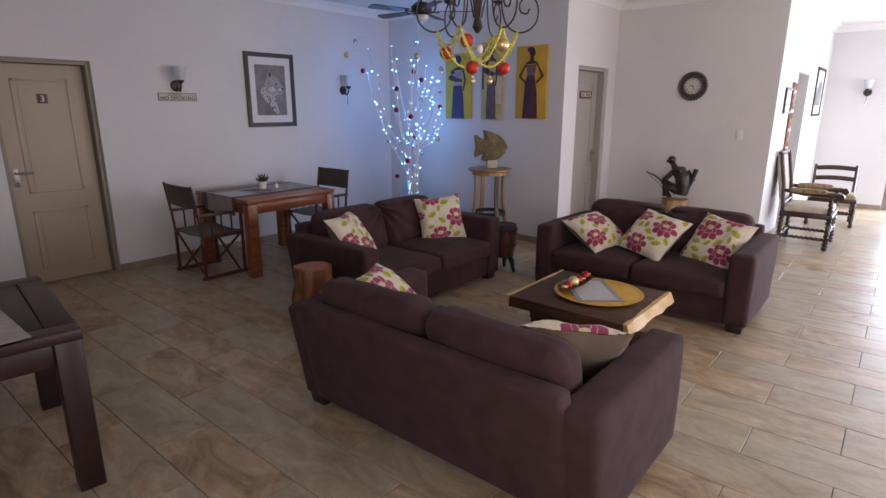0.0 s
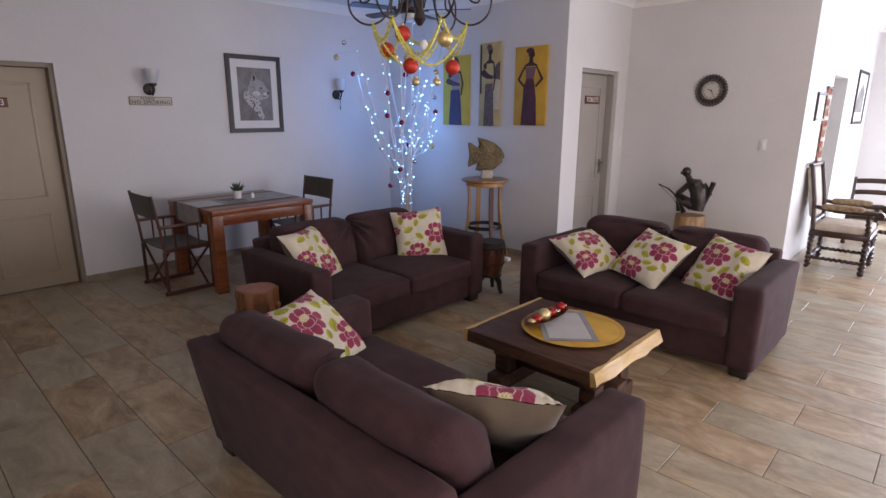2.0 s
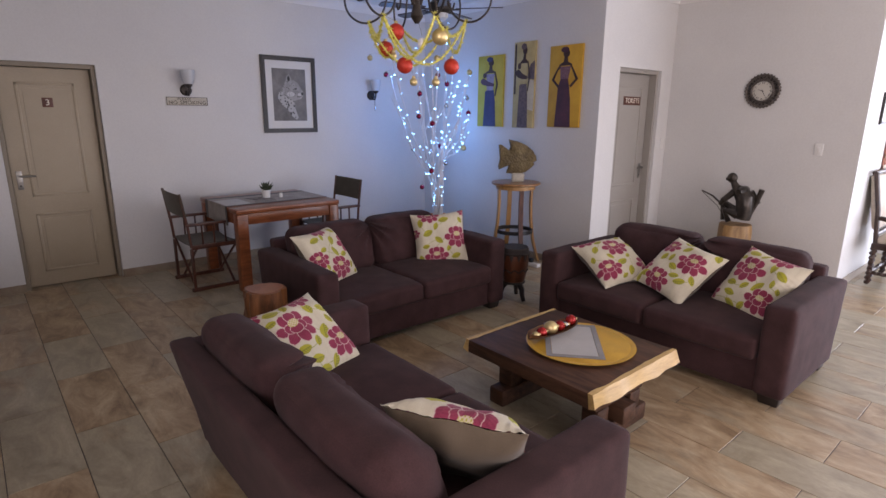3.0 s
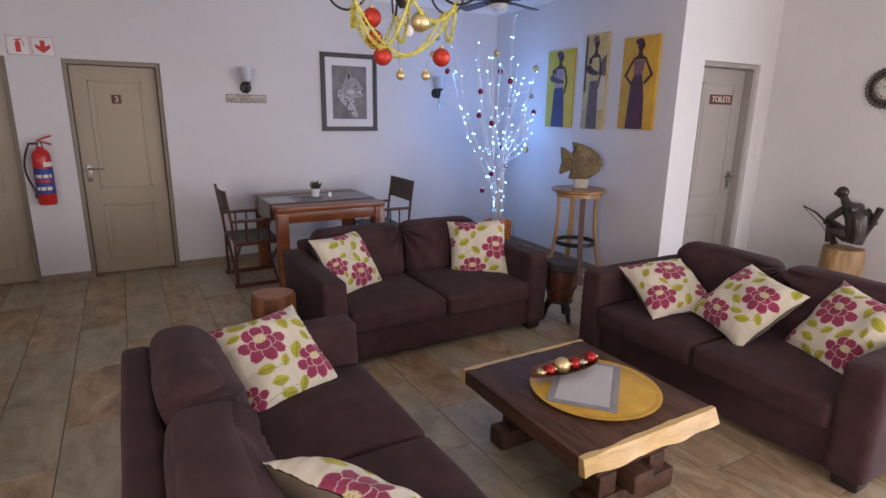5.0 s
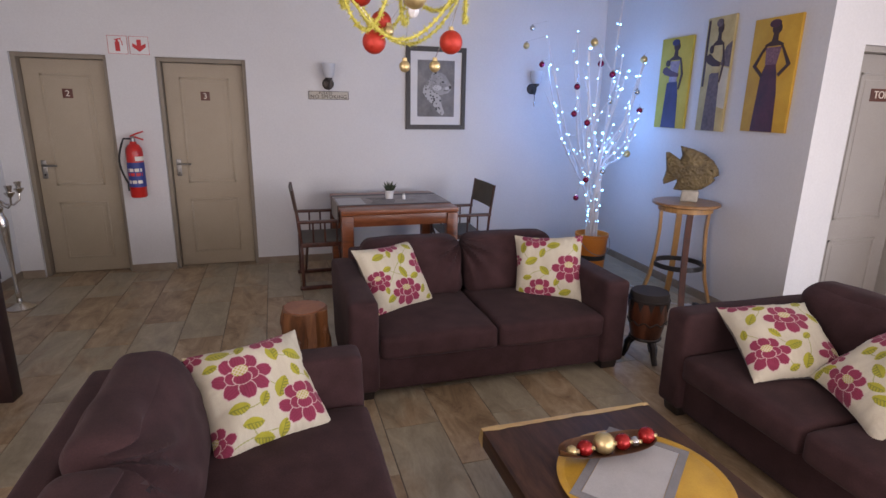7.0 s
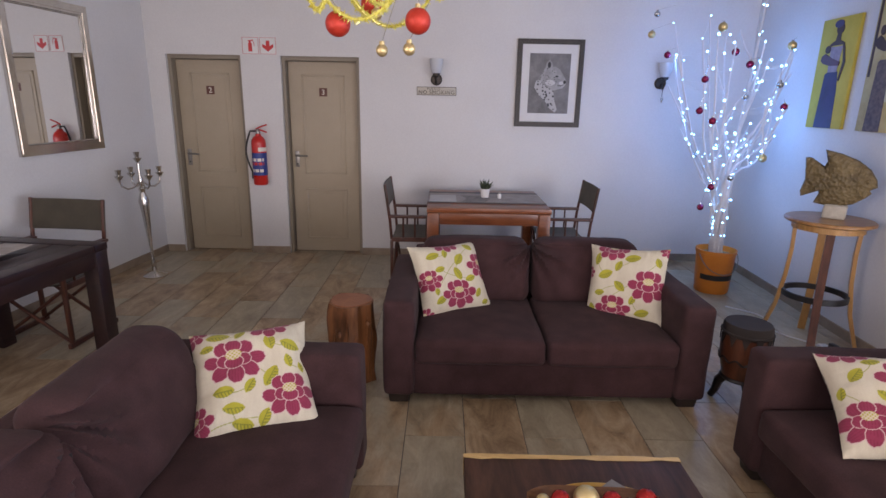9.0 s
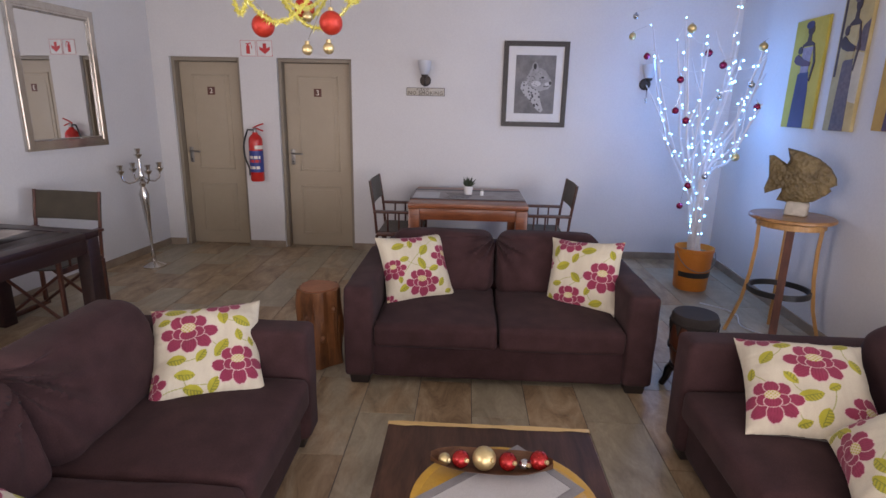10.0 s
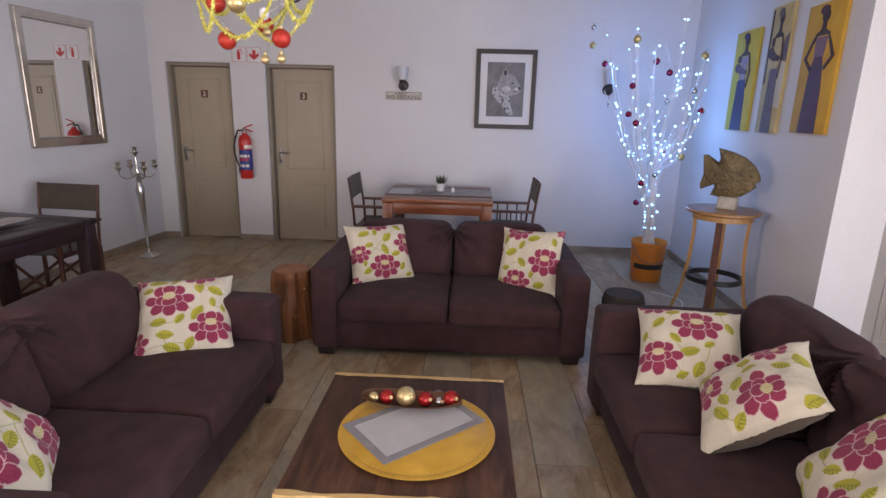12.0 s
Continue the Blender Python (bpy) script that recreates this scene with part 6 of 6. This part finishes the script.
def carved_chair(m, label, ladder):
    c = thing("ladder_chair" if ladder else "carved_armchair", m, label, "chair" if ladder else "armchair", "hall chairs")
    W, D = 0.29, 0.24
    for sx in (-1, 1):
        part("front_leg", twist((sx * W, -D, 0.02), (sx * W, -D, 0.40), 0.026), OAKDARK, c)
        part("rear_leg", twist((sx * W, D, 0.02), (sx * W, D, 0.40), 0.024), OAKDARK, c)
        part("front_foot", ball(0.034, (sx * W, -D, 0.03), 10, 8), OAKDARK, c)
        if not ladder:
            part("arm_support", twist((sx * W, -D, 0.44), (sx * W, -D + 0.02, 0.64), 0.022), OAKDARK, c)
            part("armrest", tube([(sx * W, D, 0.68), (sx * W, 0.05, 0.655), (sx * W, -D - 0.03, 0.66), (sx * W, -D - 0.08, 0.64)], [0.022, 0.026, 0.03, 0.02], 8), OAKDARK, c)
            part("arm_pad", soft_box(sx * W - 0.04, sx * W + 0.04, -D + 0.06, D - 0.05, 0.665, 0.715, 0.02, (0, 0, 0.01), 6), TAPESTRY, c, "patterned tapestry arm pad")
            part("scroll_end", tube([(sx * W - 0.035, -D - 0.07, 0.645), (sx * W + 0.035, -D - 0.07, 0.645)], 0.04, 14), OAKDARK, c)
        part("back_post", tube([(sx * W * 0.95, D, 0.42), (sx * W * 0.95, D + 0.03, 0.75), (sx * W * 0.95, D + (0.07 if ladder else 0.1), 0.90 if ladder else 1.12)], 0.022, 8), OAKDARK, c)
        part("side_stretcher", twist((sx * W, -D, 0.13), (sx * W, D, 0.13), 0.018), OAKDARK, c)
    part("front_stretcher", twist((-W, -D, 0.22), (W, -D, 0.22), 0.02), OAKDARK, c)
    part("rear_stretcher", twist((-W, D, 0.13), (W, D, 0.13), 0.018), OAKDARK, c)
    part("seat_rail", box(-W - 0.025, W + 0.025, -D - 0.025, D + 0.025, 0.37, 0.43, 0.006), OAKDARK, c)
    part("seat", soft_box(-W, W, -D - 0.01, D, 0.42, 0.50, 0.03, (0, 0, 0.02), 10), SEATCLOTH if not ladder else TAPESTRY, c, "pale upholstered seat")
    if ladder:
        for z in (0.68, 0.84):
            sl = soft_box(-W * 0.92, W * 0.92, 0, 0.018, z - 0.035, z + 0.035, 0.008, n=8)
            for v in sl.verts:
                v.co.y += D + 0.03 + 0.07 * (z - 0.75) / 0.37
                v.co.z += 0.02 * (1 - (v.co.x / W) ** 2)
            part("back_slat", sl, OAKDARK, c)
    else:
        bk = soft_box(-W * 0.8, W * 0.8, 0.0, 0.045, 0.55, 1.08, 0.02, (0, 0.015, 0), 8)
        for v in bk.verts:
            v.co.y += D + 0.01 + 0.1 * (v.co.z - 0.5) / 0.6
        part("back_pad", bk, SEATCLOTH, c, "pale upholstered back")
        for z in (0.52, 1.11):
            part("back_rail", tube([(-W * 0.95, D + 0.01 + 0.1 * (z - 0.5) / 0.6, z), (W * 0.95, D + 0.01 + 0.1 * (z - 0.5) / 0.6, z)], 0.022, 8), OAKDARK, c)


carved_chair(pose(8.52, 0.93, 0, 0, 0, 0), "dark carved oak armchair with barley-twist legs and pale seat", False)
carved_chair(pose(10.2, 0.85, 0, 0, 0, -84) @ Matrix.Diagonal((0.9, 0.9, 0.92, 1)), "dark ladder-back side chair with tapestry seat in the hall", True)


# ---- pillows ----
# each flower: petals as ovals (right, up, half length, half width, angle), the front ones first
PETALS = ((0.0, -0.10, 0.27, 0.30, 1.57), (-0.36, -0.02, 0.28, 0.22, 2.7), (0.36, -0.02, 0.28, 0.22, 0.45),
          (0.04, -0.60, 0.40, 0.27, -1.45), (-0.46, -0.46, 0.44, 0.26, -2.5), (0.50, -0.42, 0.44, 0.26, -0.6),
          (-0.78, -0.02, 0.36, 0.24, 2.9), (0.80, 0.0, 0.36, 0.24, 0.25),
          (0.0, 0.56, 0.30, 0.27, 1.57), (-0.40, 0.46, 0.34, 0.27, 2.1), (0.40, 0.46, 0.34, 0.27, 1.05))
# where the cloth of each pillow was cut from the roll: flowers, then leaves
CUTS = (
    ([(0.36, 0.63, 0.21), (0.78, 0.27, 0.19), (0.66, 0.99, 0.17), (0.0, 0.16, 0.15), (0.0, 0.97, 0.13)],
     [(0.24, 0.89, 0.085, 0.0), (0.42, 0.90, 0.06, 1.0), (0.66, 0.77, 0.075, 1.7), (0.83, 0.70, 0.08, -0.5), (0.80, 0.55, 0.055, 1.8), (0.91, 0.49, 0.04, 1.9), (0.64, 0.44, 0.085, 1.0), (0.14, 0.77, 0.055, 0.1),
      (0.26, 0.36, 0.075, 0.0), (0.47, 0.38, 0.06, 1.0), (0.33, 0.21, 0.075, -0.1), (0.39, 0.07, 0.075, -0.3), (0.56, 0.10, 0.07, 1.1), (0.07, 0.05, 0.05, 0.4)]),
    ([(0.62, 0.24, 0.20), (0.88, 0.66, 0.19), (0.42, 0.97, 0.18), (0.10, 0.50, 0.18)],
     [(0.33, 0.66, 0.08, 0.9), (0.52, 0.70, 0.07, 2.2), (0.68, 0.84, 0.07, 0.4), (0.38, 0.46, 0.075, 0.1), (0.60, 0.50, 0.06, 1.3), (0.25, 0.25, 0.08, 0.6), (0.34, 0.10, 0.06, 1.2), (0.85, 0.40, 0.06, 0.1), (0.90, 0.10, 0.07, 1.0), (0.12, 0.80, 0.07, 1.6)]),
    ([(0.50, 0.24, 0.20), (0.13, 0.46, 0.15), (0.92, 0.60, 0.19), (0.48, 1.0, 0.18), (0.0, 0.02, 0.12)],
     [(0.25, 0.78, 0.08, 0.2), (0.42, 0.80, 0.06, 1.4), (0.60, 0.70, 0.085, 0.9), (0.54, 0.50, 0.08, 1.9), (0.30, 0.58, 0.06, 0.2), (0.70, 0.42, 0.065, 0.3), (0.78, 0.22, 0.06, 1.0), (0.24, 0.18, 0.07, 0.5), (0.80, 0.88, 0.07, 2.3), (0.20, 0.30, 0.05, 1.5), (0.88, 0.10, 0.05, 0.4)]),
    ([(0.80, 0.50, 0.21), (0.38, 0.17, 0.19), (0.32, 0.96, 0.17), (0.0, 0.62, 0.09), (1.0, 0.98, 0.10)],
     [(0.14, 0.80, 0.075, 1.4), (0.26, 0.60, 0.085, 0.4), (0.42, 0.72, 0.065, 1.2), (0.58, 0.84, 0.085, 0.2), (0.45, 0.46, 0.075, 2.4), (0.20, 0.36, 0.06, 0.1), (0.62, 0.30, 0.06, 1.1), (0.74, 0.14, 0.08, 0.3), (0.10, 0.14, 0.07, 1.8), (0.90, 0.80, 0.06, 2.0)]),
    ([(0.56, 0.66, 0.20), (0.20, 0.26, 0.19), (0.20, 0.98, 0.16), (0.90, 0.20, 0.18)],
     [(0.20, 0.68, 0.075, 0.9), (0.34, 0.82, 0.06, 0.1), (0.80, 0.90, 0.07, 0.6), (0.86, 0.66, 0.07, 1.9), (0.36, 0.48, 0.06, 2.4), (0.48, 0.32, 0.085, 0.3), (0.56, 0.14, 0.075, 1.2), (0.66, 0.42, 0.05, 0.6), (0.42, 0.08, 0.05, 0.4), (0.06, 0.52, 0.05, 1.4)]),
    ([(0.74, 0.62, 0.20), (0.44, 0.16, 0.19), (0.20, 0.74, 0.15), (0.08, 0.30, 0.12)],
     [(0.28, 0.52, 0.06, 1.2), (0.40, 0.56, 0.06, 1.4), (0.48, 0.80, 0.07, 1.0), (0.40, 0.94, 0.08, 0.2), (0.52, 0.44, 0.075, -0.3), (0.66, 0.32, 0.07, 0.3), (0.80, 0.28, 0.08, 0.5), (0.92, 0.40, 0.06, 2.3), (0.20, 0.16, 0.08, 0.4), (0.12, 0.06, 0.06, 1.2), (0.92, 0.92, 0.07, 2.1)]),
)


def print_colours(u, v, variant):
    """The colour of the flowered print at u, v (each 0 to 1)."""
    cream, mag, lime, pale = (0.58, 0.525, 0.40), (0.27, 0.030, 0.070), (0.385, 0.355, 0.028), (0.60, 0.43, 0.40)
    flowers, leaves = CUTS[variant]
    for fx, fy, R in flowers:
        dx, dy = (u - fx) / (1.08 * R), (v - fy) / (1.08 * R)
        if dx * dx + dy * dy > 1.5:
            continue
        if dx * dx / 0.085 + (dy - 0.20) ** 2 / 0.04 < 1:
            return lime if math.sin(dx * 40) * math.sin(dy * 44) > 0.2 else (0.60, 0.50, 0.36)
        for px, py, a, b, ang in PETALS:
            ex, ey = dx - px, dy - py
            p, q = ex * math.cos(ang) + ey * math.sin(ang), -ex * math.sin(ang) + ey * math.cos(ang)
            b *= 1.18
            d = (p / a) ** 2 + (q / b) ** 2
            # the tips are notched
            if p > 0:
                d += 0.30 * (p / a) ** 4 * (0.5 + 0.5 * math.cos(9.0 * q / b))
            if d < 1:
                if d > 0.80:
                    return pale
                return mag if math.sin(q * 60 + p * 9) > -0.8 else (0.21, 0.016, 0.05)
    for lx, ly, L, a in leaves:
        dx, dy, L = u - lx, v - ly, 1.18 * L
        p, q = dx * math.cos(a) + dy * math.sin(a), -dx * math.sin(a) + dy * math.cos(a)
        if abs(p) < L:
            half = 0.56 * L * (1 - (p / L) ** 2) ** 0.8
            if abs(q) < half:
                return (0.20, 0.205, 0.025) if (abs(q) < 0.004 and abs(p) < L * 0.8) or (q < -half * 0.1 and math.sin(p * 230 + q * 90) > 0.35) else lime
    # thin stems join each leaf to the next
    for (ax, ay, L0, a0), (bx, by, L1, a1) in zip(leaves[0::2], leaves[1::2]):
        t = ((u - ax) * (bx - ax) + (v - ay) * (by - ay)) / ((bx - ax) ** 2 + (by - ay) ** 2)
        if 0 < t < 1:
            d = ((u - ax) * (by - ay) - (v - ay) * (bx - ax)) / math.hypot(bx - ax, by - ay)
            if abs(d - 0.12 * t * (1 - t)) < 0.004:
                return (0.33, 0.34, 0.12)
    return cream


def pillow_mesh(variant, size=0.472, thick=0.088):
    N = 190
    me = bpy.data.meshes.new("pillow_front")

    def shape(u, v, s):
        a, b = 2 * u - 1, 2 * v - 1
        # sides bow inwards between the corner tips
        x = a * (1 - 0.085 * (1 - b * b) * abs(a) ** 3)
        y = b * (1 - 0.085 * (1 - a * a) * abs(b) ** 3)
        h = ((1 - a ** 4) * (1 - b ** 4)) ** 0.75
        wr = 0.008 * noise.noise((a * 3 + variant * 5, b * 3, s)) * h
        # short puckers run in from the seams
        rim = max(abs(a), abs(b))
        along = b if abs(a) > abs(b) else a
        wr += 0.0035 * noise.noise((along * 14, variant * 3.0 + s, rim * 2)) * max(0.0, rim - 0.45) * 2
        ed = 0.012 * noise.noise((a * 2.2 + variant * 3, b * 2.2, 9))
        return (x * size / 2, y * size / 2, s * (thick * h + 0.0015) + wr + ed)

    verts = [shape(i / N, j / N, 1) for j in range(N + 1) for i in range(N + 1)]
    faces = [(j * (N + 1) + i, j * (N + 1) + i + 1, (j + 1) * (N + 1) + i + 1, (j + 1) * (N + 1) + i) for j in range(N) for i in range(N)]
    me.from_pydata(verts, [], faces)
    at = me.color_attributes.new("print", 'FLOAT_COLOR', 'POINT')
    cols = []
    for j in range(N + 1):
        for i in range(N + 1):
            cols.extend((*print_colours(i / N, j / N, variant), 1.0))
    at.data.foreach_set("color", cols)
    me.materials.append(PILLOW)
    me.shade_smooth()
    M = 36
    mb = bpy.data.meshes.new("pillow_back")
    vb = [shape(i / M, j / M, -1) for j in range(M + 1) for i in range(M + 1)]
    fb = [(j * (M + 1) + i, (j + 1) * (M + 1) + i, (j + 1) * (M + 1) + i + 1, j * (M + 1) + i + 1) for j in range(M) for i in range(M)]
    mb.from_pydata(vb, [], fb)
    mb.materials.append(PILLOWBACK)
    mb.shade_smooth()
    return me, mb


PILLOWS = [pillow_mesh(k) for k in range(6)]


def pillow(center, right, up, variant, label):
    r = Vector(right).normalized()
    u = Vector(up)
    u = (u - r * u.dot(r)).normalized()
    n = r.cross(u)
    m = Matrix(((r.x, u.x, n.x, center[0]), (r.y, u.y, n.y, center[1]), (r.z, u.z, n.z, center[2]), (0, 0, 0, 1)))
    p = thing("throw_pillow", m, label, "pillow", "flowered throw pillows")
    f = new("front_cover", PILLOWS[variant][0])
    f.parent = p
    b = new("back_cover", PILLOWS[variant][1])
    b.parent = p
    b["label"] = "plain taupe back"


pillow((2.694, 2.35, 0.530), (0.93, 0.358, 0.015), (-0.293, 0.708, 0.643), 0, "cream pillow with magenta flowers leaning on the sofa arm")
pillow((2.674, 1.169, 0.562), (-0.26, 0.41, 0.02), (-0.22, -0.15, 0.30), 1, "cream flowered pillow with taupe back slumped by the sofa arm")
pillow((3.503, 3.588, 0.573), (0.901, 0.434, -0.012), (-0.251, 0.544, 0.801), 2, "cream pillow with magenta flowers leaning on the backrest")
pillow((4.582, 3.525, 0.575), (0.873, -0.483, 0.072), (0.116, 0.348, 0.93), 3, "cream pillow with magenta flowers in the sofa corner")
pillow((5.195, 2.193, 0.545), (0.954, -0.29, 0.074), (0.221, 0.849, 0.481), 4, "cream pillow with magenta flowers lying against the arm")
pillow((5.258, 1.703, 0.574), (-0.338, -0.932, -0.128), (0.686, -0.337, 0.644), 5, "cream flowered pillow standing on its corner")
pillow((5.36, 1.215, 0.560), (-0.383, -0.919, -0.093), (0.536, -0.303, 0.788), 0, "cream pillow with magenta flowers at the sofa end")


# ---- floor tiles ----
def tiles():
    TW, TL, G = 0.3035, 0.75, 0.004
    floor_ob = bpy.data.objects["floor"]
    base = box(-TW / 2 + G / 2, TW / 2 - G / 2, -TL / 2 + G / 2, TL / 2 - G / 2, -0.008, 0.0, 0)
    top = max(base.faces, key=lambda f: f.calc_center_median().z)
    bmesh.ops.bevel(base, geom=list(top.edges), offset=0.0015, segments=1, affect='EDGES')
    me = bpy.data.meshes.new("floor_tile")
    base.to_mesh(me)
    verts0 = [v.co.copy() for v in base.verts]
    faces0 = [[v.index for v in f.verts] for f in base.faces]
    base.free()
    me.materials.append(TILE)
    near, far_v, far_f = [], [], []
    for i in range(-11, 30):
        x = 3.28 + TW * (i + 0.5)
        for j in range(-6, 10):
            y = (0.525 if i % 2 == 0 else 0.145) + TL * (j + 0.5)
            if not (MX - 0.65 < x < FX + 0.1 and SY - 0.2 < y < WY + 0.5):
                continue
            near.append(((x - 3.9) ** 2 * 0.6 + (y - 2.4) ** 2, x, y))
    near.sort()
    for k, (_, x, y) in enumerate(near):
        if k < 300:
            ob = new("floor_tile", me)
            ob.parent = floor_ob
            ob.location = (x, y, 0)
        else:
            o = len(far_v)
            far_v.extend((v.x + x, v.y + y, v.z) for v in verts0)
            far_f.extend([i + o for i in f] for f in faces0)
    me2 = bpy.data.meshes.new("floor_tiles_far")
    me2.from_pydata(far_v, [], far_f)
    me2.materials.append(TILE)
    ob = new("floor_tiles_far", me2)
    ob.parent = floor_ob
    tagged(ob, "slate-look plank tiles", "", "", "stuff")


tiles()
